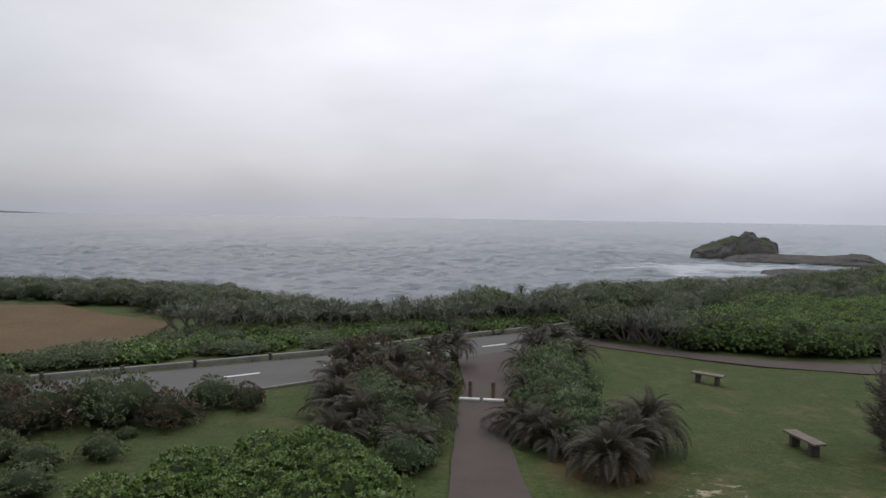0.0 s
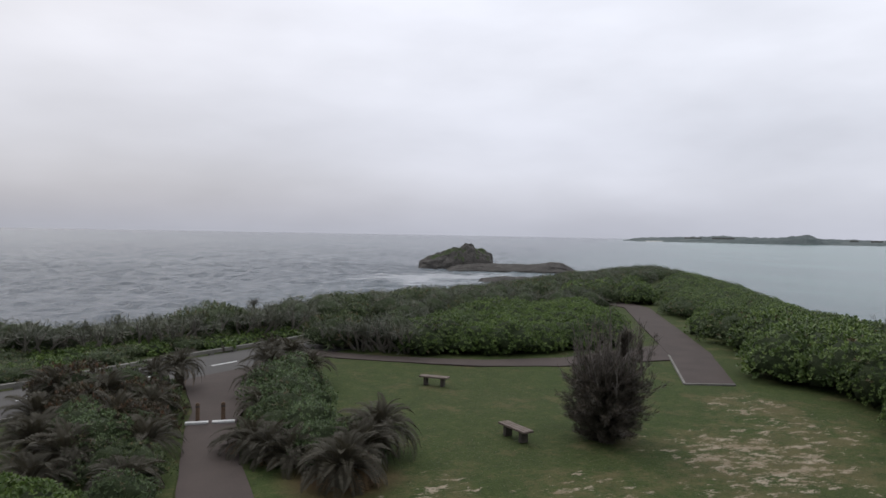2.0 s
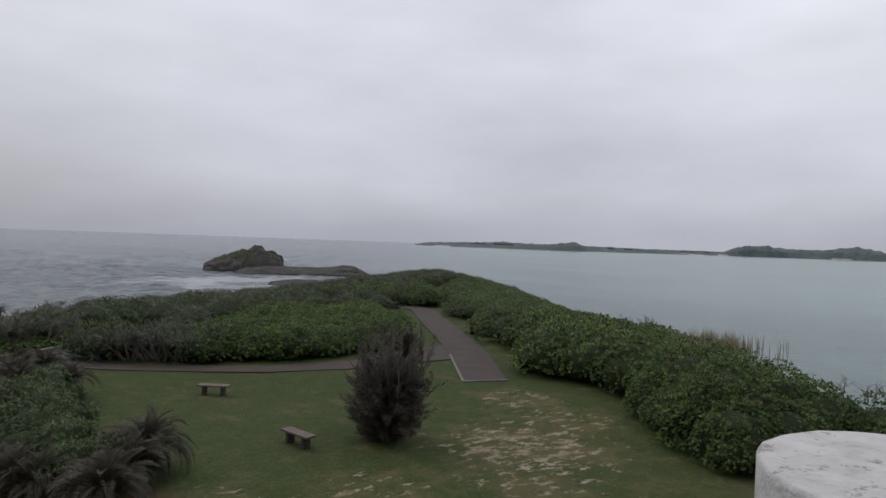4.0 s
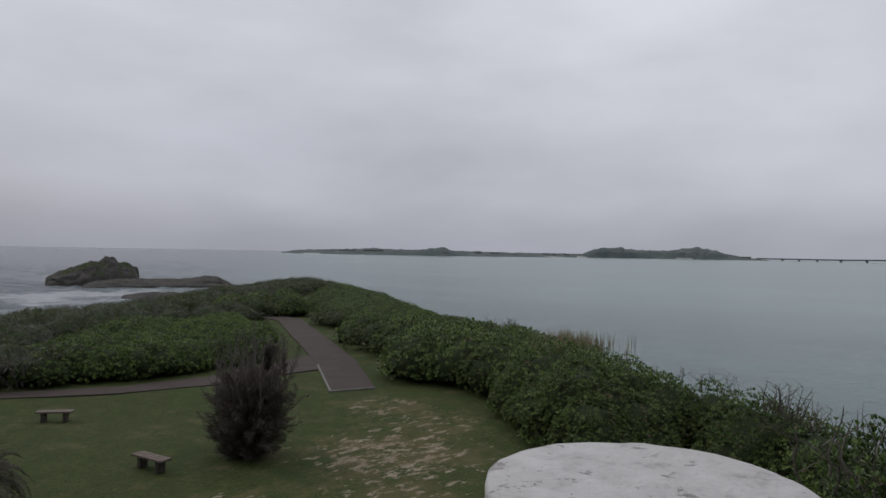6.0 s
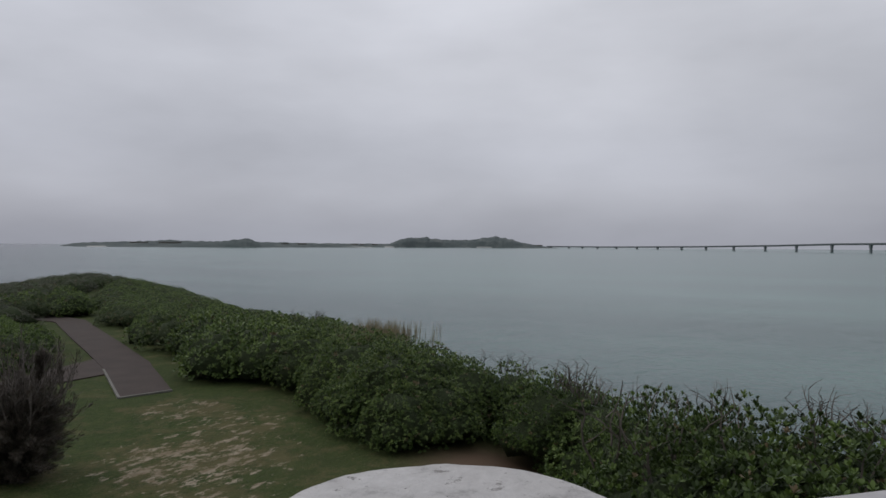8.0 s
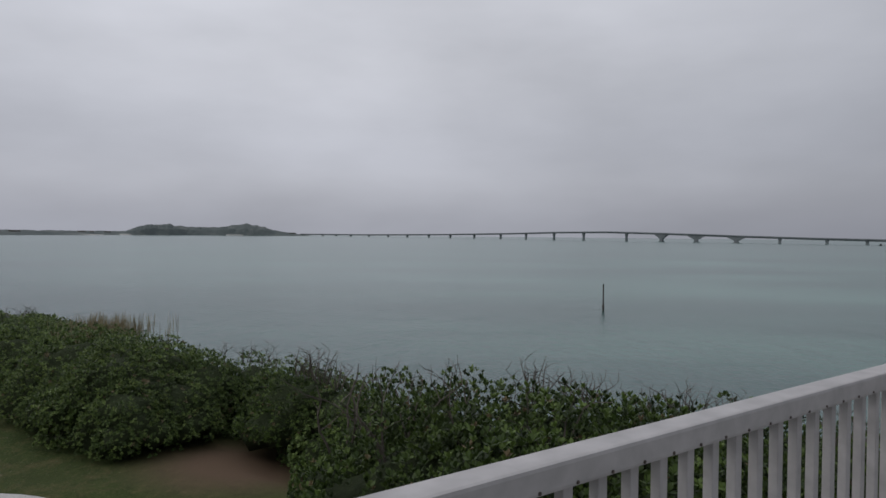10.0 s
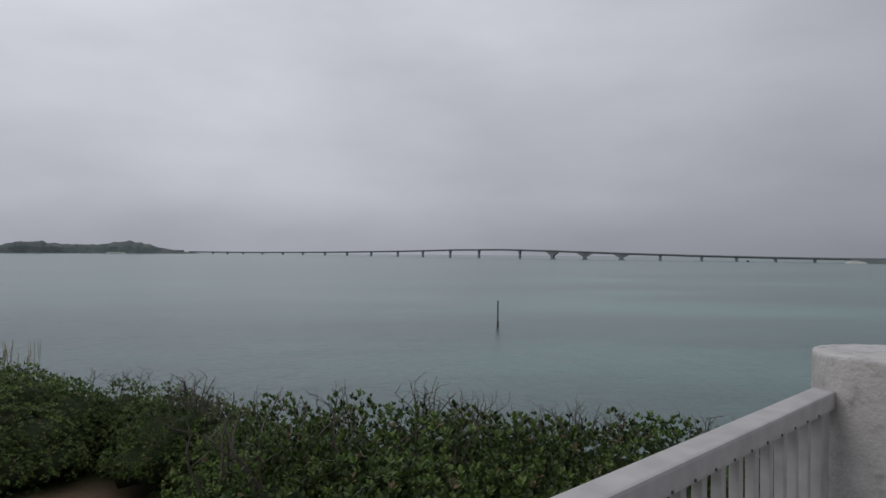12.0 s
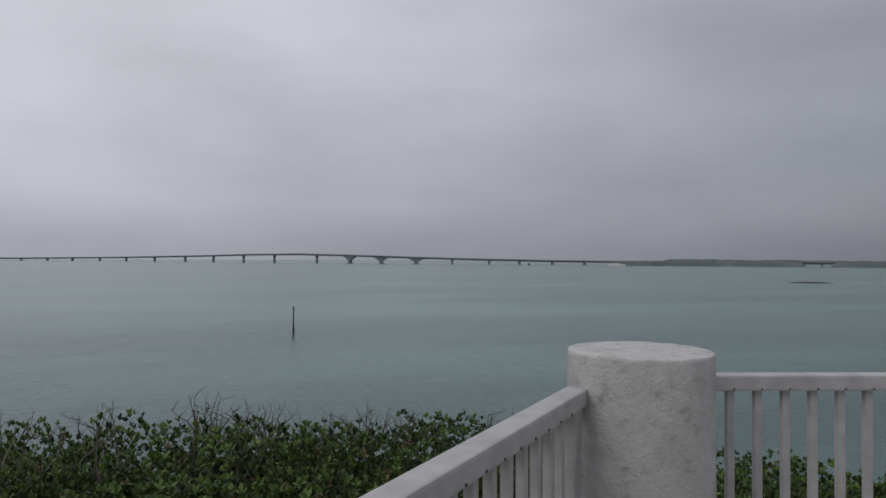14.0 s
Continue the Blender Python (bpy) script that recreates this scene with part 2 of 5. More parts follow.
def ground_mat():
    """Lawn grass with worn sandy patches where people step, and scrubby soil elsewhere."""
    k = Mat("lawn_and_soil", 0.95, spec=0.15)
    p = k.pos()
    big, mid, fine = k.noise(0.12, 4), k.noise(1.1, 4, 0.65), k.noise(16, 3, 0.7)
    c = k.ramp(mid, [(0.3, (0.019, 0.033, 0.008)), (0.5, (0.034, 0.055, 0.012)), (0.7, (0.062, 0.077, 0.023))])
    c = k.mix(0.5, c, k.ramp(fine, [(0.3, (0.020, 0.033, 0.010)), (0.7, (0.094, 0.118, 0.038))]))
    clump = k.noise(4.2, 5, 0.7)
    c = k.mix(k.math("MULTIPLY", k.math("GREATER_THAN", clump, 0.5), k.math("MULTIPLY", k.math("SUBTRACT", clump, 0.5), 4.0)), c, (0.021, 0.035, 0.010))
    c = k.mix(k.math("MULTIPLY", k.math("SUBTRACT", big, 0.4), 1.1), c, (0.060, 0.064, 0.028))
    straw = k.n("ShaderNodeClamp", Max=0.6)
    k.link(k.math("MULTIPLY", k.math("SUBTRACT", k.noise(2.3, 6, 0.72, stretch=(0.8, 1.5, 1)), 0.56), 5.0), straw.inputs["Value"])
    c = k.mix(straw.outputs[0], c, (0.112, 0.104, 0.046))

    def spot(x, y, r):
        d = k.nt.nodes.new("ShaderNodeVectorMath")
        d.operation = "DISTANCE"
        k.link(p, d.inputs[0])
        d.inputs[1].default_value = (x, y, 0)
        m = k.n("ShaderNodeMapRange")
        m.inputs["From Min"].default_value, m.inputs["From Max"].default_value = r, r * 0.35
        k.link(d.outputs["Value"], m.inputs["Value"])
        return m.outputs["Result"]

    worn = spot(17.5, 16.2, 5.2)
    for x, y, r in ((21.5, 18, 4.5), (15.5, 14, 4.0), (22.5, 21.5, 3.5), (11, 15.5, 3.0), (14.5, 10, 4.0), (7, 17, 2.5)):
        worn = k.math("MAXIMUM", worn, k.math("MULTIPLY", spot(x, y, r), 0.8))
    ragged = k.noise(1.7, 8, 0.74, stretch=(0.75, 1.35, 1.0))
    sandy = k.math("MULTIPLY", k.math("SUBTRACT", k.math("ADD", k.math("MULTIPLY", worn, 0.2), ragged), 0.695), 20.0)
    nd = k.n("ShaderNodeClamp")
    k.link(sandy, nd.inputs["Value"])
    soil = k.ramp(k.noise(3.0, 3), [(0.3, (0.20, 0.155, 0.105)), (0.7, (0.40, 0.345, 0.265))])
    c = k.mix(nd.outputs[0], c, soil)
    faint = k.math("MULTIPLY", k.math("SUBTRACT", k.math("ADD", k.math("MULTIPLY", worn, 0.14), k.noise(0.5, 6, 0.75)), 0.53), 3.2)
    nf = k.n("ShaderNodeClamp", Max=0.5)
    k.link(faint, nf.inputs["Value"])
    c = k.mix(nf.outputs[0], c, (0.15, 0.115, 0.062))
    bare = spot(21.7, 7.2, 3.7)
    c = k.mix(k.math("MULTIPLY", bare, 0.9), c, (0.13, 0.085, 0.06))
    bare2 = spot(4.6, 18.8, 2.0)
    c = k.mix(k.math("MULTIPLY", bare2, 0.8), c, (0.13, 0.075, 0.045))
    k.color(c).bump(fine, 0.7, 0.03)
    return k.m


M["ground"] = ground_mat()


def field_mat():
    k = Mat("dry_brown_field", 0.95, spec=0.1)
    c = k.ramp(k.noise(0.25, 5, 0.6), [(0.3, (0.088, 0.058, 0.032)), (0.7, (0.135, 0.090, 0.050))])
    c = k.mix(0.4, c, k.ramp(k.noise(6, 3), [(0.3, (0.056, 0.042, 0.026)), (0.7, (0.149, 0.116, 0.072))]))
    c = k.mix(k.math("MULTIPLY", k.math("GREATER_THAN", k.noise(0.5, 4, 0.7), 0.66), 0.5), c, (0.043, 0.058, 0.022))
    k.color(c).bump(k.noise(14, 3), 0.8, 0.05)
    return k.m


M["field"] = field_mat()


def sea_mat():
    """Choppy grey water on the open side, calmer and turquoise over the shallows, surf round the islet."""
    k = Mat("sea_water", 0.2, spec=0.27)
    k.b.inputs["IOR"].default_value = 1.333
    p = k.pos()
    xyz = k.nt.nodes.new("ShaderNodeSeparateXYZ")
    k.link(p, xyz.inputs[0])
    # towards the sheltered channel: right of a line through the headland
    side = k.math("ADD", k.math("MULTIPLY", xyz.outputs["X"], 0.80), k.math("MULTIPLY", xyz.outputs["Y"], -0.60))
    m = k.n("ShaderNodeMapRange")
    m.inputs["From Min"].default_value, m.inputs["From Max"].default_value = -90, 170
    k.link(side, m.inputs["Value"])
    shallow = m.outputs["Result"]
    bands = k.noise(0.016, 6, 0.62, stretch=(1.0, 0.35, 1.0))
    deep = k.ramp(bands, [(0.3, (0.092, 0.108, 0.127)), (0.7, (0.138, 0.155, 0.174))])
    near = k.ramp(bands, [(0.3, (0.034, 0.088, 0.076)), (0.5, (0.050, 0.124, 0.106)), (0.7, (0.098, 0.215, 0.178))])
    c = k.mix(shallow, deep, near)
    # surf
    d = k.nt.nodes.new("ShaderNodeVectorMath")
    d.operation = "DISTANCE"
    k.link(p, d.inputs[0])
    d.inputs[1].default_value = (84, 208, SEA)
    s = k.n("ShaderNodeMapRange")
    s.inputs["From Min"].default_value, s.inputs["From Max"].default_value = 58, 12
    k.link(d.outputs["Value"], s.inputs["Value"])
    foam = k.math("MULTIPLY", k.math("SUBTRACT", k.math("ADD", k.math("MULTIPLY", s.outputs["Result"], 0.5), k.noise(0.075, 5, 0.6, stretch=(0.7, 1.3, 1))), 0.80), 2.8)
    caps = k.math("MULTIPLY", k.math("SUBTRACT", k.noise(0.16, 6, 0.7, stretch=(0.6, 1.5, 1)), 0.68), 7.0)
    open_water = k.n("ShaderNodeClamp")
    k.link(k.math("SUBTRACT", 1.0, k.math("MULTIPLY", shallow, 2.2)), open_water.inputs["Value"])
    caps = k.math("MULTIPLY", caps, open_water.outputs[0])
    f = k.n("ShaderNodeClamp", Max=0.5)
    k.link(k.math("MAXIMUM", foam, caps), f.inputs["Value"])
    c = k.mix(f.outputs[0], c, (0.62, 0.63, 0.64))
    k.color(c)
    chop = k.math("ADD", k.noise(0.16, 5, 0.62, stretch=(0.7, 1.5, 1)), k.math("MULTIPLY", k.noise(0.7, 4, 0.6), 0.4))
    calm = k.math("SUBTRACT", 1.0, k.math("MULTIPLY", shallow, 0.94))
    b = k.n("ShaderNodeBump", Distance=5.0)
    k.link(k.math("MULTIPLY", calm, 0.5), b.inputs["Strength"])
    k.link(chop, b.inputs["Height"])
    k.link(b.outputs[0], k.b.inputs["Normal"])
    return k.m


M["sea"] = sea_mat()


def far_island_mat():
    k = Mat("hazed_wooded_island", 0.95, spec=0.1)
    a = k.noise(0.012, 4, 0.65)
    # wood tones greyed and lightened: the distance haze is put into the colour
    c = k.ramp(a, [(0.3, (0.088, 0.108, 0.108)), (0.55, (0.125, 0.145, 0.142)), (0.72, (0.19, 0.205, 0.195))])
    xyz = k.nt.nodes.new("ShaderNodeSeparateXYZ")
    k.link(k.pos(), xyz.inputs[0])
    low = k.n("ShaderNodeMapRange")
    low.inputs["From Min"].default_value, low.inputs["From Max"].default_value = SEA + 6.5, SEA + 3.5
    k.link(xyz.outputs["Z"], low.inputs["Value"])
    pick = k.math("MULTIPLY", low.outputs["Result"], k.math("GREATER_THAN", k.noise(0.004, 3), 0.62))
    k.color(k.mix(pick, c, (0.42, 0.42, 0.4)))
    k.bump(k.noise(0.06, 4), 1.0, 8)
    return k.m


M["far_island"] = far_island_mat()


# ---- mesh helpers ----
def mesh_from(name, verts, faces, mats, smooth=False):
    me = bpy.data.meshes.new(name)
    me.from_pydata([tuple(v) for v in verts], [], [tuple(f) for f in faces])
    for m in mats if isinstance(mats, (list, tuple)) else [mats]:
        me.materials.append(m)
    if smooth:
        me.polygons.foreach_set("use_smooth", [True] * len(me.polygons))
    me.update()
    return me


def bm_mesh(name, bm, mat, smooth=False):
    me = bpy.data.meshes.new(name)
    bm.to_mesh(me)
    bm.free()
    me.materials.append(mat)
    if smooth:
        me.polygons.foreach_set("use_smooth", [True] * len(me.polygons))
    return me


def child(name, me, parent, label="", m=None):
    """A mesh object as a part of parent."""
    ob = new(name, me)
    ob.parent = parent
    if m is not None:
        ob.matrix_basis = m
    if label:
        ob["label"] = label
    return ob


def box_bm(sx, sy, sz, bevel=0.0, at=(0, 0, 0), turn=0.0, bm=None):
    bm = bm or bmesh.new()
    r = bmesh.ops.create_cube(bm, size=1.0, matrix=Matrix.Translation(at) @ Matrix.Rotation(turn, 4, "Z") @ Matrix.Diagonal((sx, sy, sz, 1)))
    if bevel:
        edges = {e for v in r["verts"] for e in v.link_edges}
        bmesh.ops.bevel(bm, geom=list(edges), offset=bevel, segments=2, profile=0.6, affect="EDGES")
    return bm


def tube(points, radii, sides=6):
    """Vertices and faces of a tapered tube along points."""
    verts, faces = [], []
    pts = [Vector(p) for p in points]
    for i, p in enumerate(pts):
        d = (pts[min(i + 1, len(pts) - 1)] - pts[max(i - 1, 0)]).normalized()
        a = d.orthogonal().normalized()
        b = d.cross(a)
        for s in range(sides):
            t = 2 * math.pi * s / sides
            verts.append(p + radii[i] * (a * math.cos(t) + b * math.sin(t)))
    for i in range(len(pts) - 1):
        for s in range(sides):
            q = (s + 1) % sides
            faces.append((i * sides + s, i * sides + q, (i + 1) * sides + q, (i + 1) * sides + s))
    faces.append(tuple(range((len(pts) - 1) * sides, len(pts) * sides)))
    return verts, faces


def join_geo(parts):
    verts, faces = [], []
    for v, f in parts:
        o = len(verts)
        verts += list(v)
        faces += [tuple(i + o for i in x) for x in f]
    return verts, faces


def inside(poly, x, y):
    hit = False
    for (x1, y1), (x2, y2) in zip(poly, poly[1:] + poly[:1]):
        if (y1 > y) != (y2 > y) and x < (x2 - x1) * (y - y1) / (y2 - y1) + x1:
            hit = not hit
    return hit


def edge_distance(poly, X, Y):
    """Signed distance of arrays of places to the outline (inside positive)."""
    best = np.full(X.shape, 1e9)
    odd = np.zeros(X.shape, bool)
    for (x1, y1), (x2, y2) in zip(poly, poly[1:] + poly[:1]):
        dx, dy = x2 - x1, y2 - y1
        t = np.clip(((X - x1) * dx + (Y - y1) * dy) / (dx * dx + dy * dy), 0, 1)
        best = np.minimum(best, np.hypot(X - x1 - t * dx, Y - y1 - t * dy))
        with np.errstate(divide="ignore", invalid="ignore"):
            cross = ((y1 > Y) != (y2 > Y)) & (X < dx * (Y - y1) / (dy if dy else 1e-9) + x1)
        odd ^= cross
    return np.where(odd, best, -best)


# ---- land and sea ----
COAST = [(-600, 330), (-250, 170), (-90, 95), (-45, 70), (-33, 69), (-22, 65), (-14, 59), (-8, 55), (-3, 51), (3, 58), (8, 60), (16, 73), (24, 75),
         (33, 82), (50, 92), (68, 108), (92, 126), (104, 124), (98, 106), (84, 84), (70, 64), (56.5, 43.5), (52, 34), (47.5, 26), (36, 13), (30, 6.5), (24.5, 1.5),
         (22, -2), (21, -5), (19, -10), (16, -16), (13, -24), (6, -45), (-15, -150), (-200, -420), (-900, -500)]


def ground_z(X, Y):
    d = edge_distance(COAST, np.asarray(X, float), np.asarray(Y, float))
    s = np.clip(1 - d / 9, 0, 1)
    z = -0.9 * s * s * (3 - 2 * s)
    return np.where(d < 0, np.maximum(-0.9 + d * 1.6, SEA - 4), z)


def gz(x, y):
    return float(ground_z(np.array([x]), np.array([y]))[0])


def make_ground():
    def axis(lo, hi, fine_lo, fine_hi, fine, n):
        a = lo + (fine_lo - lo) * (1 - np.linspace(1, 0, n) ** 2.2)
        c = fine_hi + (hi - fine_hi) * np.linspace(0, 1, n) ** 2.2
        return np.unique(np.r_[a, np.arange(fine_lo, fine_hi, fine), c].round(3))

    xs, ys = axis(-900, 150, -50, 75, 1.1, 26), axis(-520, 340, -25, 135, 1.2, 26)
    X, Y = np.meshgrid(xs, ys)
    Z = ground_z(X, Y)
    rough = np.array([noise.noise((x * 0.25, y * 0.25, 0)) for x, y in zip(X.ravel(), Y.ravel())]).reshape(X.shape)
    Z = Z + rough * np.where(Z < -0.3, 0.35, 0.035) - 0.01
    n = len(xs)
    faces = [(j * n + i, j * n + i + 1, (j + 1) * n + i + 1, (j + 1) * n + i) for j in range(len(ys) - 1) for i in range(n - 1)]
    me = mesh_from("ground", np.stack([X.ravel(), Y.ravel(), Z.ravel()], 1).tolist(), faces, M["ground"], True)
    tagged(new("ground", me), "mown green lawn with worn sandy patches on a low headland", "ground", kind="structure")


make_ground()


def make_sea():
    """One round sheet of water, calm in the channel and running in short steep waves on the open side."""
    rings = np.r_[0, 25, 48, np.arange(60, 320, 1.05), np.geomspace(322, 1000, 120), 1500, 2000, 2900, 4990]
    az = np.r_[np.arange(-48, 38, 0.34), np.arange(38, 312, 4.0)]
    A, D = np.meshgrid(np.radians(az), rings, indexing="ij")
    X, Y = D * np.sin(A), D * np.cos(A)
    rng = np.random.default_rng(17)
    Z = np.zeros(X.shape)
    for _ in range(26):
        length = rng.uniform(3.4, 10)
        turn = radians(25) + rng.normal(0, 0.75)
        q = 2 * math.pi / length
        bend = 1.4 * np.sin(X * 0.021 + rng.uniform(0, 6)) + 1.2 * np.sin(Y * 0.017 + rng.uniform(0, 6))
        w = np.sin(q * (X * math.sin(turn) + Y * math.cos(turn)) + bend + rng.uniform(0, 6.28))
        Z += 0.0085 * length * (w + 0.35 * w * w)
    open_side = np.clip((40 - (0.80 * X - 0.60 * Y)) / 110, 0, 1)
    fade = np.clip((D - 48) / 30, 0, 1) * np.clip((1150 - D) / 700, 0, 1)
    sector = np.clip((np.degrees(A) + 48) / 8, 0, 1) * np.clip((38 - np.degrees(A)) / 8, 0, 1)
    Z = SEA + Z * open_side * fade * sector
    n, m = len(az), len(rings)
    faces = [(i * m + j, i * m + j + 1, ((i + 1) % n) * m + j + 1, ((i + 1) % n) * m + j) for i in range(n) for j in range(m - 1)]
    me = mesh_from("water", np.stack([X.ravel(), Y.ravel(), Z.ravel()], 1).tolist(), faces, M["sea"], True)
    tagged(new("water", me), "grey-blue sea turning turquoise over the shallows", "sea", kind="structure")


make_sea()


def ribbon(name, left, right, z, mat, label, category, step=0.8, edge=0.06):
    """A paved strip between two edges with a small thickness."""
    def walk_line(pts):
        pts = [Vector((*p, 0)) for p in pts]
        length = [0]
        for a, b in zip(pts, pts[1:]):
            length.append(length[-1] + (b - a).length)
        return pts, length

    def along(line, u):
        pts, length = line
        s = u * length[-1]
        for i in range(len(pts) - 1):
            if s <= length[i + 1] or i == len(pts) - 2:
                f = (s - length[i]) / (length[i + 1] - length[i])
                return pts[i].lerp(pts[i + 1], f)

    a, b = walk_line(left), walk_line(right)
    n = max(2, int(max(a[1][-1], b[1][-1]) / step))
    verts, faces = [], []
    for i in range(n + 1):
        u = i / n
        p, q = along(a, u), along(b, u)
        w = noise.noise((p.x * 0.7, p.y * 0.7, 3)) * edge
        for k, f in enumerate((0, 0, 0.33, 0.66, 1, 1)):
            v = p.lerp(q, f + (w if f in (0, 1) else 0) / max((q - p).length, 0.1))
            verts.append((v.x, v.y, z if 0 < k < 5 else z - 0.12))
    for i in range(n):
        for k in range(5):
            faces.append((i * 6 + k, i * 6 + k + 1, i * 6 + 7 + k, i * 6 + 6 + k))
    ob = new(name, mesh_from(name, verts, faces, mat))
    return tagged(ob, label, category, kind="structure")


# road along the thicket, the footpath from the tower to it, and two garden paths
ROAD_NEAR = [(-62, -4.6), (-30, 13.2), (-13.7, 22.4), (-7.6, 26.4), (-4.4, 28.9), (4.1, 35.2), (17, 44.4)]
ROAD_FAR = [(-66, 0.8), (-34, 17.6), (-16.3, 27.3), (-11.1, 30.2), (-5.2, 33.6), (-0.2, 37.6), (6.2, 41.9), (15.5, 48.4)]
ribbon("road", ROAD_NEAR, ROAD_FAR, 0.045, M["asphalt"], "two-lane grey asphalt road with worn centre dashes", "road", 1.5, 0.03)
ribbon("path_1", [(-0.6, 3.5), (0.1, 14), (0.3, 18), (0.5, 22.1), (0.7, 25.4), (1.0, 27.3), (0.8, 33.2)],
       [(2.2, 3.5), (2.4, 14), (2.2, 18), (2.15, 21), (2.4, 25.5), (2.95, 27.4), (5.2, 36.4)], 0.06, M["brown_path"],
       "brown asphalt footpath between cycads leading to the road", "path", 0.6, 0.08)
ribbon("path_2", [(7.2, 38.4), (8.6, 36.8), (10.5, 35.4), (12.8, 33.8), (15.6, 32.2), (19.6, 31.1), (27.4, 30.9)],
       [(8.2, 39.4), (9.4, 38.0), (11.5, 36.4), (13.6, 35.1), (16.3, 33.8), (20.8, 33.2), (29.5, 35.5)], 0.05, M["brown_path"],
       "narrow brown path behind the lawn", "path", 0.6, 0.12)
ribbon("path_3", [(22.8, 25.6), (27.35, 32.05), (31.0, 38.0), (35.2, 45.0), (41.2, 54.8), (41.5, 59.5)],
       [(25.0, 24.7), (30.2, 31.8), (34.7, 39.2), (38.6, 45.8), (43.4, 53.8), (45.0, 60)], 0.065, M["brown_path"],
       "brown asphalt path climbing to the headland", "path", 0.6, 0.05)


def make_kerb_strip(name, line, width, height, label, mat):
    """A run of kerb stones of about 1.2 m, each with its own joint."""
    root = tagged(new(name), label, "kerb", kind="structure")
    pts = [Vector((*p, 0)) for p in line]
    shared = {}
    for a, b in zip(pts, pts[1:]):
        n = max(1, round((b - a).length / 1.2))
        size = round((b - a).length / n, 2)
        if size not in shared:
            shared[size] = bm_mesh("kerb_stone", box_bm(size - 0.025, width, height, 0.015), mat)
        for i in range(n):
            c = a.lerp(b, (i + 0.5) / n)
            child("kerb_stone", shared[size], root, m=pose(c.x, c.y, height / 2 - 0.02, 0, 0, math.degrees(math.atan2(b.y - a.y, b.x - a.x))))


make_kerb_strip("trim_path_kerb", [(27.35, 32.1), (22.75, 25.55), (25.0, 24.65)], 0.12, 0.1, "pale concrete kerb round the path's end", M["concrete"])
make_kerb_strip("trim_road_kerb", [(-20, 18.8), (-13.7, 22.4), (-7.6, 26.35), (-4.4, 28.85), (-0.2, 31.9)], 0.14, 0.11, "pale concrete road edging", M["concrete"])


def make_guard_kerb():
    """A low concrete guard wall along the far side of the road, in cast lengths."""
    root = tagged(new("guard_kerb"), "low weathered concrete guard kerb in cast lengths beside the road", "kerb")
    line = [Vector((x, y, 0)) for x, y in ((-34, 17.9), (-16.3, 27.6), (-11.1, 30.5), (-5.2, 33.95), (-0.2, 37.95), (6.2, 42.25), (15.5, 48.7))]
    shared = {}
    for p, q in zip(line, line[1:]):
        n = max(1, round((q - p).length / 3.4))
        size = round((q - p).length / n, 2)
        if size not in shared:
            bm = box_bm(size - 0.16, 0.2, 0.2, 0.025)
            for s in (-0.3, 0.3):
                box_bm(0.3, 0.18, 0.2, 0.01, (s * size, 0, -0.16), 0, bm)
            shared[size] = bm_mesh("kerb_length", bm, M["concrete"])
        for i in range(n):
            m = p.lerp(q, (i + 0.5) / n)
            ob = child("kerb_length", shared[size], root, m=pose(m.x, m.y, 0.19, 0, 0, math.degrees(math.atan2(q.y - p.y, q.x - p.x))))
            e = p.lerp(q, i / n)
            # added dark block, stands in for the dark gap between two lengths
            child("joint_block", M_JOINT, root, "short dark block added at a joint between cast lengths", pose(e.x, e.y, 0.2))


M_JOINT = bm_mesh("joint_block", box_bm(0.12, 0.12, 0.36, 0.02), M["bench_leg"])
make_guard_kerb()


def make_dashes():
    me = bm_mesh("lane_dash", box_bm(1.6, 0.15, 0.008), M["white_line"])
    root = tagged(new("trim_lane_dashes"), "worn white centre dashes painted on the road", "road marking", kind="structure")
    for i in range(-7, 3):
        child("lane_dash", me, root, m=pose(2.85 + 3.8 * i, 36.7 + 2.57 * i, 0.052, 0, 0, 34.1))


make_dashes()


def make_field():
    poly = [(-48, 50), (-31, 49), (-27.6, 49.3), (-22.6, 45.6), (-16.9, 42.3), (-16.2, 39.1), (-16.5, 34.0), (-19.4, 32.6), (-30, 30), (-50, 26)]
    bm = bmesh.new()
    vs = [bm.verts.new((x, y, 0)) for x, y in poly]
    f = bm.faces.new(vs)
    bmesh.ops.triangulate(bm, faces=[f])
    bmesh.ops.subdivide_edges(bm, edges=bm.edges[:], cuts=5, use_grid_fill=True)
    for v in bm.verts:
        v.co.z = gz(v.co.x, v.co.y) + 0.12 + 0.06 * noise.noise((v.co.x * 0.4, v.co.y * 0.4, 5))
    tagged(new("field", bm_mesh("field", bm, M["field"], True)), "bare reddish-brown ploughed field beyond the road", "field", kind="structure")


make_field()


# ---- the lookout deck ----
PILLAR_A, PILLAR_B = Vector((1.63, 0.22, 0)), Vector((3.95, -2.52, 0))
SIDE = (PILLAR_B - PILLAR_A).length
CORNERS = [PILLAR_A.copy(), PILLAR_B.copy()]
for turn_n in range(4):
    step_v = CORNERS[-1] - CORNERS[-2]
    CORNERS.append(CORNERS[-1] + Matrix.Rotation(radians(-60), 3, "Z") @ step_v)
CENTRE = sum(CORNERS, Vector()) / 6
DECK, PILLAR_TOP, RAIL_TOP, PILLAR_R = 5.34, 6.62, 6.495, 0.285


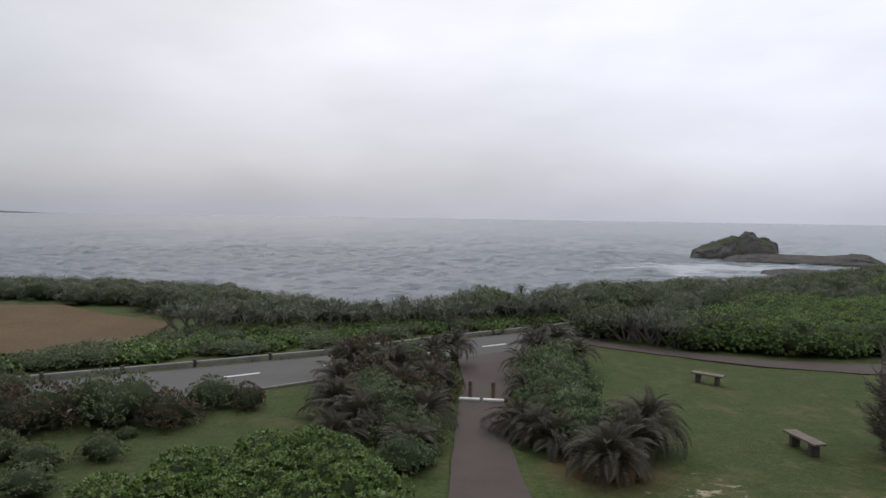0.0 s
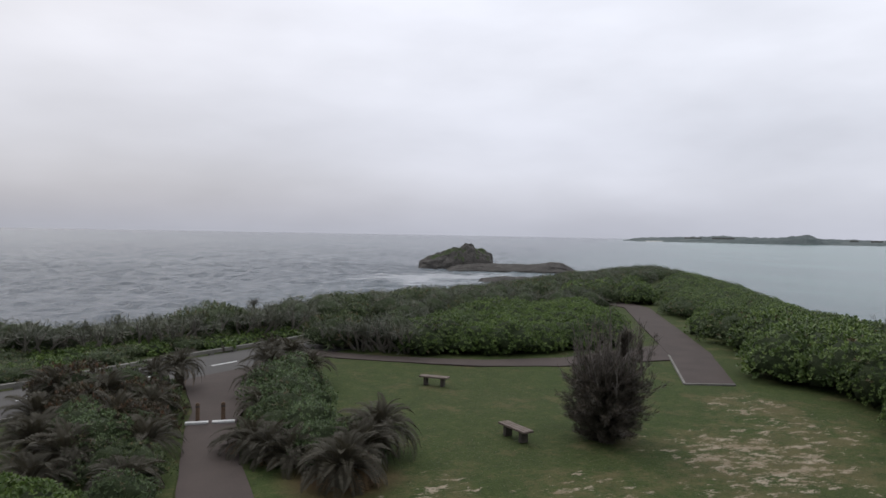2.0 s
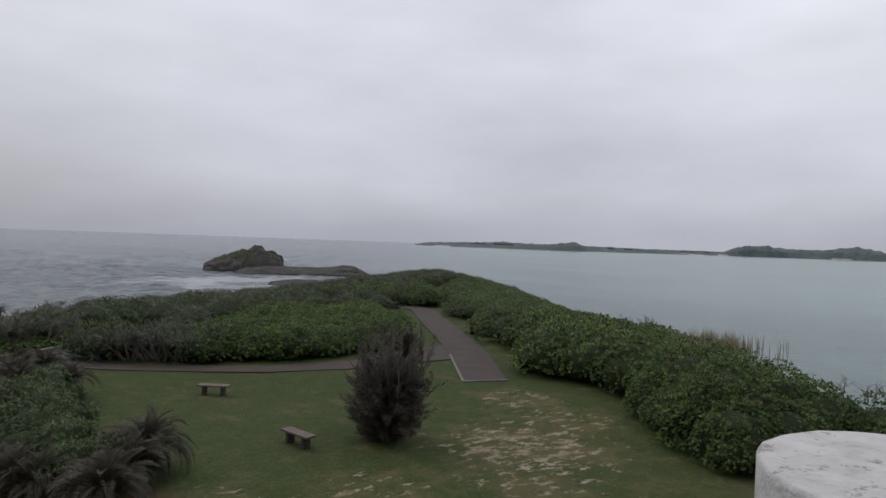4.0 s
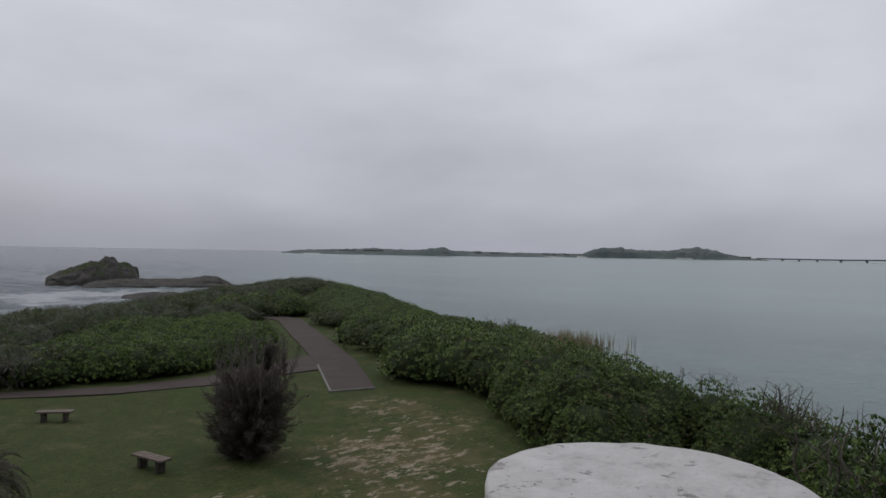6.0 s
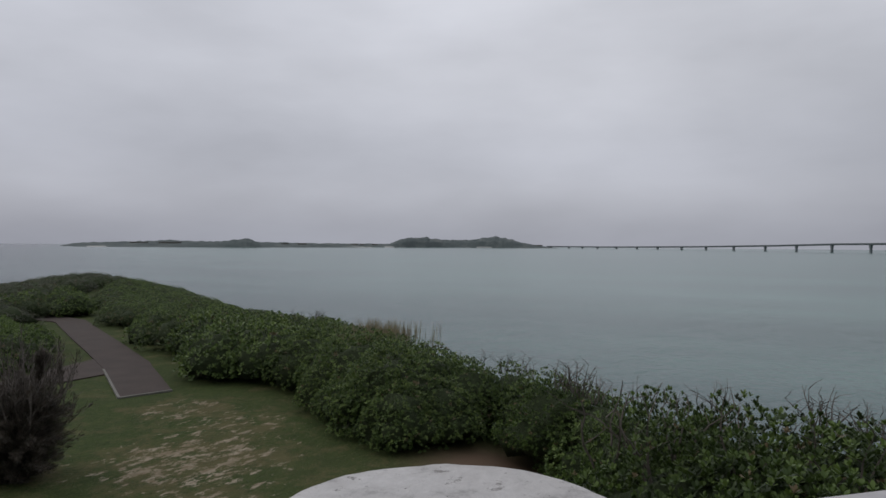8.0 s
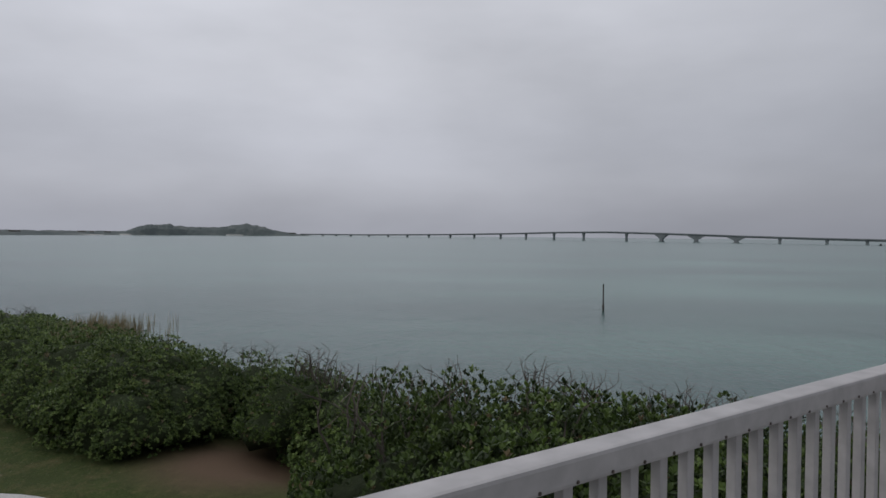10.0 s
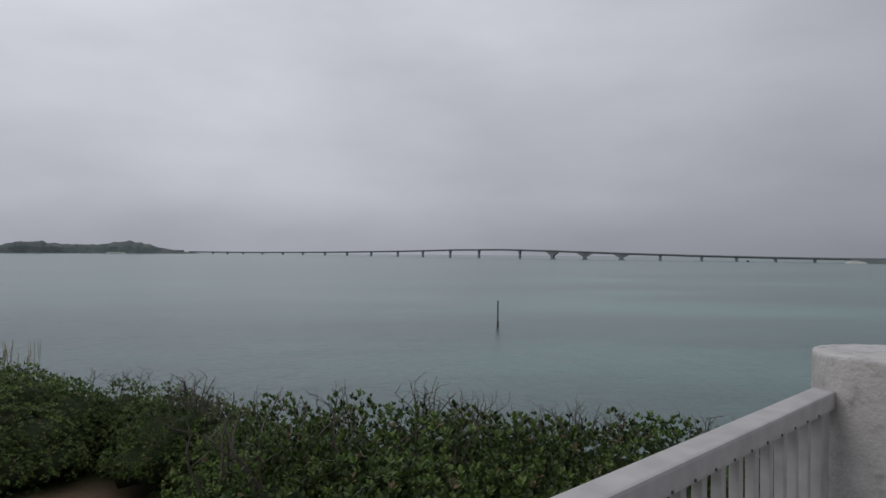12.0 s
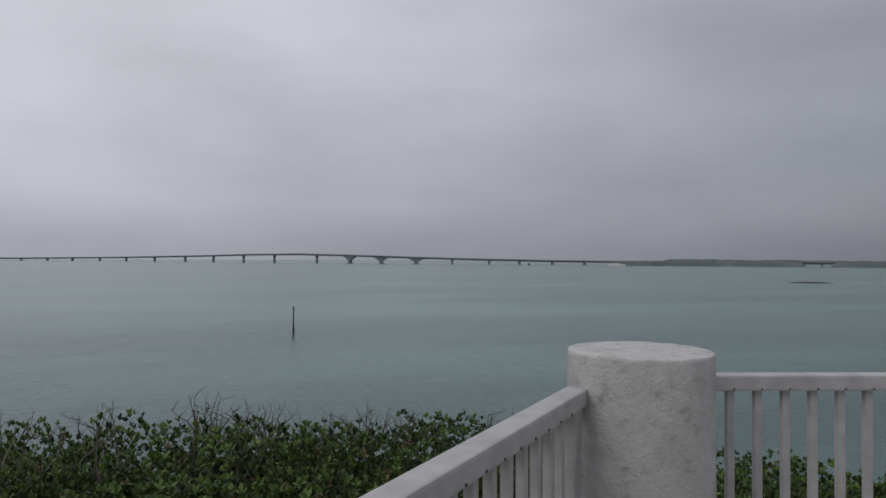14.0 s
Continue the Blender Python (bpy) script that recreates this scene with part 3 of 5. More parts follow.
def make_deck():
    bm = bmesh.new()
    ring = [CENTRE + (c - CENTRE) * 1.1 for c in CORNERS]
    low = [bm.verts.new((p.x, p.y, DECK - 0.3)) for p in ring]
    top = [bm.verts.new((p.x, p.y, DECK)) for p in ring]
    bm.faces.new(top)
    bm.faces.new(low[::-1])
    for i in range(6):
        bm.faces.new((low[i], low[(i + 1) % 6], top[(i + 1) % 6], top[i]))
    bmesh.ops.recalc_face_normals(bm, faces=bm.faces)
    bmesh.ops.bevel(bm, geom=bm.edges[:], offset=0.02, segments=2, affect="EDGES")
    tagged(new("floor", bm_mesh("floor", bm, M["deckfloor"])), "plain concrete deck of the lookout tower", "floor", kind="structure")
    bm = bmesh.new()
    bmesh.ops.create_cone(bm, cap_ends=True, segments=6, radius1=2.6, radius2=2.6, depth=DECK, matrix=Matrix.Translation((CENTRE.x, CENTRE.y, DECK / 2 - 0.32)))
    tagged(new("wall_tower", bm_mesh("wall_tower", bm, M["pillar"])), "white rendered wall under the lookout deck", "wall", kind="structure")


make_deck()


def make_pillars():
    bm = bmesh.new()
    h = PILLAR_TOP - DECK
    prof = [(0, PILLAR_R), (h - 0.012, PILLAR_R), (h - 0.002, PILLAR_R - 0.002), (h, PILLAR_R - 0.007)]
    n = 72
    rows = []
    for z, r in prof[:1] + [(k * h / 16, PILLAR_R) for k in range(1, 16)] + prof[1:]:
        rows.append([bm.verts.new((r * math.cos(2 * math.pi * i / n), r * math.sin(2 * math.pi * i / n), z)) for i in range(n)])
    for a, b in zip(rows, rows[1:]):
        for i in range(n):
            bm.faces.new((a[i], a[(i + 1) % n], b[(i + 1) % n], b[i]))
    inner = rows[-1]
    for f in (0.75, 0.5, 0.25):
        ring = [bm.verts.new((PILLAR_R * f * math.cos(2 * math.pi * i / n), PILLAR_R * f * math.sin(2 * math.pi * i / n), h + 0.004 * (1 - f))) for i in range(n)]
        for i in range(n):
            bm.faces.new((inner[i], inner[(i + 1) % n], ring[(i + 1) % n], ring[i]))
        inner = ring
    bm.faces.new(inner)
    for v in bm.verts:  # trowelled unevenness
        k = noise.noise(v.co * 9) * 0.0035 + noise.noise(v.co * 34) * 0.0022
        out = Vector((v.co.x, v.co.y, 0))
        if out.length > 0.2:
            v.co += out.normalized() * k
        if v.co.z > h - 0.02:
            v.co.z += noise.noise(v.co * 22 + Vector((5, 1, 2))) * 0.003
    me = bm_mesh("round_pillar", bm, M["pillar"], True)
    for i, c in enumerate(CORNERS):
        ob = new("round_pillar", me)
        ob.matrix_basis = pose(c.x, c.y, DECK, 0, 0, 37 * i)
        ob.scale = (1.075, 1.075, 1) if i == 0 else (0.97, 0.97, 1)
        tagged(ob, "round white rendered pillar with a stained flat top", "pillar", "pillars round the deck")


make_pillars()


def make_railings():
    rail_w, rail_h = 0.085, 0.066
    for i, a in enumerate(CORNERS):
        b = CORNERS[(i + 1) % 6]
        d = (b - a).normalized()
        out = Vector((d.y, -d.x, 0))
        if out.dot(a - CENTRE) < 0:
            out = -out
        off = out * 0.18
        yaw = math.degrees(math.atan2(d.y, d.x))
        mid = (a + b) / 2 + off
        root = tagged(new("railing"), "grey-white painted metal railing with square balusters", "railing", "railings round the deck")
        root.matrix_basis = pose(mid.x, mid.y, DECK, 0, 0, yaw)
        length = SIDE - 2 * (PILLAR_R ** 2 - 0.18 ** 2) ** 0.5 + 0.02
        top = RAIL_TOP - DECK
        child("top_rail", bm_mesh("top_rail", box_bm(length, rail_w, rail_h, 0.01), M["rail"]), root, m=pose(0, 0, top - rail_h / 2))
        child("bottom_rail", bm_mesh("bottom_rail", box_bm(length, 0.05, 0.05, 0.006), M["rail"]), root, m=pose(0, 0, 0.14))
        post = bm_mesh("post", box_bm(0.085, 0.06, top - rail_h, 0.006), M["rail"])
        bal = bm_mesh("baluster", box_bm(0.032, 0.03, top - rail_h - 0.165, 0.004), M["rail"])
        screw = bm_mesh("screw", box_bm(0.007, 0.007, 0.008, 0.002), M["rust"])
        for s in (-1, 1):
            child("post", post, root, m=pose(s * (length / 2 - 0.1), 0, (top - rail_h) / 2))
        n = int((length - 0.4) / 0.118)
        for k in range(n + 1):
            x = (k - n / 2) * 0.118
            ob = child("baluster", bal, root, m=pose(x, 0, 0.165 + (top - rail_h - 0.165) / 2))
            child("screw", screw, ob, "small rusty screw head", pose(0, 0.0, 0.0) @ pose(0, -0.043, (top - rail_h - 0.165) / 2 + 0.01))


make_railings()


# ---- foliage ----
def leaf_cards(rng, pos, nrm, per, length, width, spread, droop=0.0, heads=True, blunt=0.64):
    """Rosettes of pointed leaves at pos, facing nrm. Returns vertices and quads."""
    n = len(pos)
    pos, nrm = np.repeat(pos, per, 0), np.repeat(nrm, per, 0)
    up = nrm / np.linalg.norm(nrm, axis=1, keepdims=True)
    rnd = rng.normal(size=up.shape)
    side = np.cross(up, rnd)
    side /= np.linalg.norm(side, axis=1, keepdims=True) + 1e-9
    tilt = rng.uniform(spread[0], spread[1], (n * per, 1))
    ahead = side * np.sin(tilt) + up * np.cos(tilt)
    ahead[:, 2] -= droop * rng.uniform(0.3, 1, n * per)
    ahead /= np.linalg.norm(ahead, axis=1, keepdims=True)
    across = np.cross(ahead, up)
    across /= np.linalg.norm(across, axis=1, keepdims=True) + 1e-9
    ln = length * rng.uniform(0.7, 1.25, (n * per, 1))
    wd = width * rng.uniform(0.75, 1.2, (n * per, 1))
    bend = np.cross(across, ahead) * ln * rng.uniform(-0.12, 0.12, (n * per, 1))
    base = pos
    mid = pos + ahead * ln * blunt + bend
    tip = pos + ahead * ln
    if not heads:
        v = np.stack([base, mid - across * wd / 2, tip, mid + across * wd / 2], 1).reshape(-1, 3)
        return v, np.arange(len(v)).reshape(-1, 4)
    out = np.stack([mid - across * wd / 2, tip, mid + across * wd / 2], 1).reshape(n, per * 3, 3)
    v = np.concatenate([base.reshape(n, per, 3)[:, :1], out], 1).reshape(-1, 3)
    start = (np.arange(n) * (per * 3 + 1))[:, None]
    k = 1 + 3 * np.arange(per)[None, :]
    f = np.stack([np.broadcast_to(start, (n, per)), start + k, start + k + 1, start + k + 2], -1).reshape(-1, 4)
    return v, f


def head_cards(rng, pos, nrm, per, length, width, spread, lift=0.8):
    """Cupped leaf heads: blunt leaves set evenly round a shoot in an inner and an outer whorl."""
    n = len(pos)
    up = nrm + np.array([0, 0, lift])
    up = up / np.linalg.norm(up, axis=1, keepdims=True)
    ref = np.cross(up, rng.normal(size=up.shape))
    ref /= np.linalg.norm(ref, axis=1, keepdims=True) + 1e-9
    oth = np.cross(up, ref)
    size = rng.uniform(0.65, 1.25, (n, 1, 1))
    k = np.arange(per)
    ang = (k * 2.399)[None, :, None] + rng.normal(0, 0.18, (n, per, 1))
    tilt = (spread[0] + (spread[1] - spread[0]) * ((k + 0.5) / per) ** 0.7)[None, :, None] + rng.normal(0, 0.13, (n, per, 1))
    out = ref[:, None] * np.cos(ang) + oth[:, None] * np.sin(ang)
    ahead = out * np.sin(tilt) + up[:, None] * np.cos(tilt)
    across = np.cross(ahead, up[:, None])
    across /= np.linalg.norm(across, axis=2, keepdims=True) + 1e-9
    ln = length * size * rng.uniform(0.8, 1.15, (n, per, 1))
    wd = width * size * rng.uniform(0.85, 1.15, (n, per, 1))
    base = pos[:, None] + up[:, None] * 0.02
    mid = base + ahead * ln * 0.66 - up[:, None] * ln * 0.06
    tip = base + ahead * ln
    ring = np.stack([mid - across * wd / 2, tip, mid + across * wd / 2], 2).reshape(n, per * 3, 3)
    v = np.concatenate([pos[:, None], ring], 1).reshape(-1, 3)
    start = (np.arange(n) * (per * 3 + 1))[:, None]
    j = 1 + 3 * k[None, :]
    f = np.stack([np.broadcast_to(start, (n, per)), start + j, start + j + 1, start + j + 2], -1).reshape(-1, 4)
    return v, f


def puffs(rng, radius, height, count, skirt=0):
    """Centres and sizes of the lumps that make up a rounded bush of unit plan."""
    out = [(np.array([0, 0, height * 0.42]), radius * 0.72, height * 0.55)]
    for _ in range(count):
        a, r = rng.uniform(0, 2 * math.pi), radius * math.sqrt(rng.uniform(0.05, 0.75))
        s = radius * rng.uniform(0.26, 0.45)
        z = height * (0.8 - 0.55 * (r / radius) ** 2) * rng.uniform(0.75, 1.08) - s * 0.5
        out.append((np.array([r * math.cos(a), r * math.sin(a), max(z, s * 0.35)]), s, s * rng.uniform(0.75, 1.0)))
    for i in range(skirt):  # low branches that hang to the ground
        a, s = 2 * math.pi * (i + rng.uniform(-0.3, 0.3)) / skirt, radius * rng.uniform(0.26, 0.36)
        r = radius * rng.uniform(0.66, 0.84)
        out.append((np.array([r * math.cos(a), r * math.sin(a), s * rng.uniform(0.5, 1.3)]), s, s * rng.uniform(0.9, 1.2)))
    return out


def surface_points(rng, lumps, count, low=0.03):
    """Places on the outer skin of the lumps, with outward directions."""
    c = np.array([l[0] for l in lumps])
    rx = np.array([l[1] for l in lumps])
    rz = np.array([l[2] for l in lumps])
    pick = rng.choice(len(lumps), count * 5, p=(rx * rx) / (rx * rx).sum())
    d = rng.normal(size=(count * 5, 3))
    d[:, 2] = np.abs(d[:, 2]) * 1.15 - 0.5
    d /= np.linalg.norm(d, axis=1, keepdims=True)
    scale = np.stack([rx[pick], rx[pick], rz[pick]], 1)
    p = c[pick] + d * scale * rng.uniform(0.86, 1.04, (count * 5, 1))
    buried = np.zeros(len(p), bool)
    for k in range(len(lumps)):
        q = (p - c[k]) / np.array([rx[k], rx[k], rz[k]])
        buried |= ((q * q).sum(1) < 0.72) & (pick != k)
    keep = ~buried & (p[:, 2] > low)
    n = d / scale
    n /= np.linalg.norm(n, axis=1, keepdims=True)
    n[:, 2] += 0.35
    return p[keep][:count], n[keep][:count]


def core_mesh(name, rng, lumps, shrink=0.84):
    """The inside of a bush: one skin drawn over all its lumps, coloured as shade."""
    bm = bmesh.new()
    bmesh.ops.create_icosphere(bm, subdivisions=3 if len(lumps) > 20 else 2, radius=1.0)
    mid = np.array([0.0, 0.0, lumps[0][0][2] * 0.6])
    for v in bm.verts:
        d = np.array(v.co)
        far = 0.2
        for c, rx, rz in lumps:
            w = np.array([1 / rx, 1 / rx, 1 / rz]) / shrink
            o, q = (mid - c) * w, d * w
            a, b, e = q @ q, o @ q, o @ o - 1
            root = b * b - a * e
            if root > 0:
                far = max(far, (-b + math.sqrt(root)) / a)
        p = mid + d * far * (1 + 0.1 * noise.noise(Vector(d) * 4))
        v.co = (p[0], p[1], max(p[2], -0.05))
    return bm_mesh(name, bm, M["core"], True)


def stems_mesh(name, rng, radius, height, count, mat, thick=0.03, wild=0.35):
    parts = []
    for _ in range(count):
        a = rng.uniform(0, 2 * math.pi)
        p = Vector((0.25 * radius * math.cos(a), 0.25 * radius * math.sin(a), -0.05))
        pts = [p.copy()]
        d = Vector((math.cos(a) * 0.6, math.sin(a) * 0.6, 1)).normalized()
        for s in range(4):
            d = (d + Vector(rng.normal(0, wild, 3))).normalized()
            d.z = abs(d.z) * 0.8 + 0.15
            p = p + d * height / 4
            pts.append(p.copy())
        parts.append(tube(pts, [thick * (1 - 0.2 * i) for i in range(5)], 4))
    v, f = join_geo(parts)
    return mesh_from(name, v, f, mat)


def bush_kind(seed, radius, height, leaf, rosettes, per, length, width, spread=(0.5, 1.35), droop=0.0, lumps=9, shrink=0.86, low=0.03, skirt=0, whorls=False):
    """The meshes of one kind of bush: inside, stems and leaves."""
    rng = np.random.default_rng(seed)
    l = puffs(rng, radius, height, lumps, skirt)
    p, n = surface_points(rng, l, rosettes, low)
    if whorls:
        v, f = head_cards(rng, p, n, per, length, width, spread)
    else:
        v, f = leaf_cards(rng, p, n, per, length, width, spread, droop)
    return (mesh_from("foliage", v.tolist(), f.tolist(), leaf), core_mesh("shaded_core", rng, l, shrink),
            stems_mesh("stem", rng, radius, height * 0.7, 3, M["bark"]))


BUSH = {
    "hedge": [bush_kind(10 + i, 1.9, 3.1, M["headleaf"], 1950, 6, 0.074, 0.046, (0.3, 1.45), 0.0, 44, 0.56, 0.9, 0, True) for i in range(4)],
    "tall": [bush_kind(80 + i, 1.9, 3.1, M["broadleaf"], 1500, 5, 0.105, 0.066, (0.3, 1.4), 0.0, 34, 0.62, 0.03, 9, True) for i in range(3)],
    "broad": [bush_kind(15 + i, 1.6, 2.0, M["broadleaf"], 470, 5, 0.145, 0.085, (0.25, 1.4), 0.0, 24, 0.7, 0.05, 7, True) for i in range(4)],
    "bright": [bush_kind(20 + i, 1.0, 1.1, M["bright"], 420, 6, 0.13, 0.06, (0.35, 1.5), 0.0, 16, 0.68) for i in range(3)],
    "lush": [bush_kind(25 + i, 1.7, 1.9, M["bright"], 600, 5, 0.13, 0.07, (0.3, 1.4), 0.0, 24, 0.76, 0.1, 5, True) for i in range(3)],
    "olive": [bush_kind(30 + i, 1.2, 1.6, M["olive"], 300, 5, 0.13, 0.045, (0.3, 1.35), 0.0, 18, 0.68) for i in range(3)],
    "russet": [bush_kind(40 + i, 1.2, 1.5, M["russet"], 460, 6, 0.14, 0.042, (0.2, 1.4), 0.0, 16, 0.66) for i in range(2)],
    "screwpine": [bush_kind(50 + i, 1.8, 2.2, M["screwpine"], 110, 8, 0.42, 0.038, (0.35, 1.7), 0.35, 18, 0.84) for i in range(5)],
    "vine": [bush_kind(60 + i, 1.3, 0.55, M["bright"], 300, 5, 0.14, 0.085, (0.6, 1.4), 0.0, 10) for i in range(2)],
    "tangle": [bush_kind(70 + i, 1.4, 1.4, M["olive"], 300, 5, 0.22, 0.04, (0.2, 1.5), 0.1, 16, 0.8) for i in range(2)],
    "cover": [bush_kind(90 + i, 1.2, 1.5, M["cover"], 620, 5, 0.10, 0.046, (0.3, 1.5), 0.0, 18, 0.74, 0.03, 5) for i in range(3)],
}
SIZE = {"cover": (1.2, 1.5), "hedge": (1.9, 3.1), "tall": (1.9, 3.1), "broad": (1.6, 2.0), "bright": (1.0, 1.1), "lush": (1.7, 1.9), "olive": (1.2, 1.6), "russet": (1.2, 1.5), "screwpine": (1.8, 2.2), "vine": (1.3, 0.55), "tangle": (1.4, 1.4)}
WORDS = {
    "cover": ("climbing_shrub", "olive-green small-leaved climber smothering the cycads", "shrub"),
    "hedge": ("sea_lettuce_shrub", "tall dense broadleaf coastal shrub with bright rosettes beside the lawn", "shrub"),
    "tall": ("sea_lettuce_shrub", "tall dense broadleaf coastal shrub at the lawn's far edge", "shrub"),
    "lush": ("leafy_shrub", "rounded bright-green leafy shrub behind the lawn", "shrub"),
    "broad": ("sea_lettuce_shrub", "dense dark-green broadleaf coastal shrub with glossy rosettes", "shrub"),
    "bright": ("low_shrub", "low bright-green leafy shrub", "shrub"),
    "olive": ("coastal_shrub", "olive-green small-leaved coastal shrub", "shrub"),
    "russet": ("dark_shrub", "dark russet-brown rounded shrub", "shrub"),
    "screwpine": ("screwpine", "grey-green screwpine thicket with long strappy leaves", "shrub"),
    "vine": ("creeping_vine", "bright-green creeping vine on the verge", "creeper"),
    "tangle": ("scrub_bush", "tangled olive scrub bush", "shrub"),
}
plant_rng = np.random.default_rng(7)


def plant(kind, x, y, radius, height, z=None, label=""):
    """A bush of a kind, with its parts, scaled to a radius and a height."""
    leaves, core, stems = BUSH[kind][int(plant_rng.integers(len(BUSH[kind])))]
    name, words, cat = WORDS[kind]
    root = new(name)
    r0, h0 = SIZE[kind]
    root.matrix_basis = pose(x, y, (gz(x, y) if z is None else z) - 0.04, 0, 0, float(plant_rng.uniform(0, 360)))
    k = height / h0
    w = min(max(k, 0.75 * radius / r0), 1.25 * radius / r0)
    root.scale = (w, w, k if k > 0.62 * w else 0.62 * w)
    tagged(root, label or words, cat, words.split(" ")[0] + " shrubs of the headland")
    child("foliage", leaves, root)
    child("shaded_core", core, root, "dark inner skin coloured as the shade between the leaves")
    child("stem", stems, root, "grey woody stems")
    return root


def scatter(poly, kinds, spacing, top, radius, seed, jitter=(0.85, 1.06)):
    """Bushes over a piece of the plan; top(x, y) is the height of the canopy above the lawn's level."""
    rng = np.random.default_rng(seed)
    xs, ys = [p[0] for p in poly], [p[1] for p in poly]
    row, y = 0, min(ys)
    while y < max(ys):
        x = min(xs) + (row % 2) * spacing / 2
        while x < max(xs):
            px, py = x + rng.uniform(-0.3, 0.3) * spacing, y + rng.uniform(-0.3, 0.3) * spacing
            if inside(poly, px, py):
                k = kinds[int(rng.choice(len(kinds), p=[w for _, w in kinds]))][0]
                g = gz(px, py)
                h = max(0.4, (top(px, py) - g) * rng.uniform(*jitter))
                plant(k, px, py, radius * rng.uniform(0.85, 1.2), h)
            x += spacing
        y += spacing * 0.87
        row += 1


def far_of(x, y):
    return math.hypot(x, y)


# fall of the sight line over the canopy's rim, by bearing from the tower: how the scrub is wind-shorn towards the shore
SHORN = [(-60, -0.075), (-33, -0.082), (-26, -0.088), (-19, -0.095), (-14.6, -0.108), (-8.6, -0.117), (-4, -0.127), (-1, -0.116), (3.2, -0.103), (7, -0.106), (12, -0.086), (18.2, -0.083), (19.7, -0.074),
         (22, -0.079), (25.2, -0.074), (28.6, -0.063), (32, -0.053), (36, -0.047), (39.5, -0.0415), (41, -0.046), (43.5, -0.058), (45.7, -0.07), (50, -0.089), (53.8, -0.097), (57, -0.105), (60, -0.122),
         (65, -0.138), (68.5, -0.158), (72.5, -0.165), (75.7, -0.174), (79.6, -0.198), (84.4, -0.204), (93.6, -0.207), (100, -0.212), (106, -0.218), (118, -0.222), (135, -0.243), (160, -0.25)]


def shorn(x, y):
    """The greatest height of the canopy at a place."""
    return 6.95 + float(np.interp(math.degrees(math.atan2(x, y)), [a for a, _ in SHORN], [b for _, b in SHORN])) * far_of(x, y)


def top_right(x, y):
    return min(max(1.3, 4.1 - 0.047 * (far_of(x, y) - 13)), shorn(x, y))


# broadleaf hedge along the lawn and down to the channel
HEDGE_MID = [(27.8, 18.6), (24.6, 15.4), (23.4, 13.2), (22.2, 11.4), (24.2, 10.4), (25.2, 8.2), (31.5, 14.8), (38, 22), (33.5, 22.5), (29.3, 20)]
HEDGE_NEAR = [(25.0, 10.4), (25.4, 8.4), (24.6, 6.2), (21.0, 3.2), (15, 2.2), (11.8, 1.6), (10.2, 0.0), (9.4, -4.5), (8, -8.5), (5, -12),
              (11, -15.5), (14.6, -10), (16.2, -3), (16.6, 0.5), (19.4, 3.2), (25.2, 7.8), (26.5, 9)]
scatter(HEDGE_NEAR, [("hedge", 1.0)], 1.72, top_right, 1.9, 1, (1.0, 1.12))
scatter(HEDGE_MID, [("tall", 1.0)], 2.05, top_right, 1.9, 11, (1.0, 1.12))
HEDGE_FAR = [(28.0, 25.2), (29.2, 22.2), (30.4, 19.8), (38, 22), (44, 28.5), (52, 40), (65, 59), (80, 80), (92, 104), (78, 90), (66, 78), (54, 65), (46.5, 54.5), (40.6, 46), (36.2, 38), (31.9, 30.6)]
scatter(HEDGE_FAR, [("broad", 0.85), ("olive", 0.15)], 2.35, top_right, 1.9, 2, (0.95, 1.08))
for x, y, r, h in ((25.3, 15.9, 1.7, 2.2), (24.1, 14.2, 1.7, 2.3), (22.9, 12.5, 1.75, 2.5), (22.0, 10.9, 1.7, 2.3), (23.6, 10.0, 1.6, 2.4)):
    plant("tall", x, y, r, h)
for x, y in ((26.0, 6.9), (24.6, 5.2), (22.8, 3.9), (27.2, 8.7), (26.6, 10.3)):
    plant("tall", x, y, 1.9, (top_right(x, y) - gz(x, y)) * 1.05)
for x, y in ((45.6, 58.2), (43.2, 62.0), (40.4, 61.5), (47.0, 61.5), (49.5, 64.5), (45.4, 64.0), (51.8, 67.5), (38.4, 59.5)):
    plant("broad", x, y, 1.9, (shorn(x, y) - gz(x, y)) * 0.98 if shorn(x, y) < 2.6 else 2.4)
# green mound between the two paths
MOUND = [(13.6, 36.8), (15.4, 35.7), (20.6, 34.7), (25, 35.3), (28.3, 38.6), (32.0, 46), (33.5, 50), (26, 50), (18, 46), (14.8, 41)]
scatter(MOUND, [("broad", 0.3), ("lush", 0.7)], 2.1, lambda x, y: min(2.0 + 0.4 * noise.noise((x * 0.2, y * 0.2, 1)), shorn(x, y)), 1.7, 3)


def top_back(x, y):
    return min(2.2 + 0.5 * noise.noise((x * 0.13, y * 0.13, 7)), shorn(x, y))


# screwpine thickets behind the road and out to the point
THICKET_RIGHT = [(8.4, 40.2), (9.8, 39.4), (13.8, 37.2), (14.4, 43), (20, 48.5), (28, 52), (36, 52.5), (42, 59), (50, 69), (64, 80), (80, 94), (96, 110), (98, 121), (92, 122), (68, 104),
                 (50, 88), (33, 79), (23.5, 72), (16, 70), (8, 57.5), (10, 50), (17, 47.6), (14, 45)]
scatter(THICKET_RIGHT, [("screwpine", 0.7), ("olive", 0.2), ("tangle", 0.1)], 3.0, top_back, 2.1, 4)
THICKET_LEFT = [(8, 57), (3, 55.5), (-3, 48.5), (-8, 52.5), (-14, 56.5), (-22, 62), (-33, 66), (-45, 67), (-60, 76), (-60, 58), (-40, 53), (-28, 51), (-21, 47.5), (-15, 43.5), (-14.5, 39.2),
                (-9, 41), (-3, 43), (3, 44.5), (9, 48)]
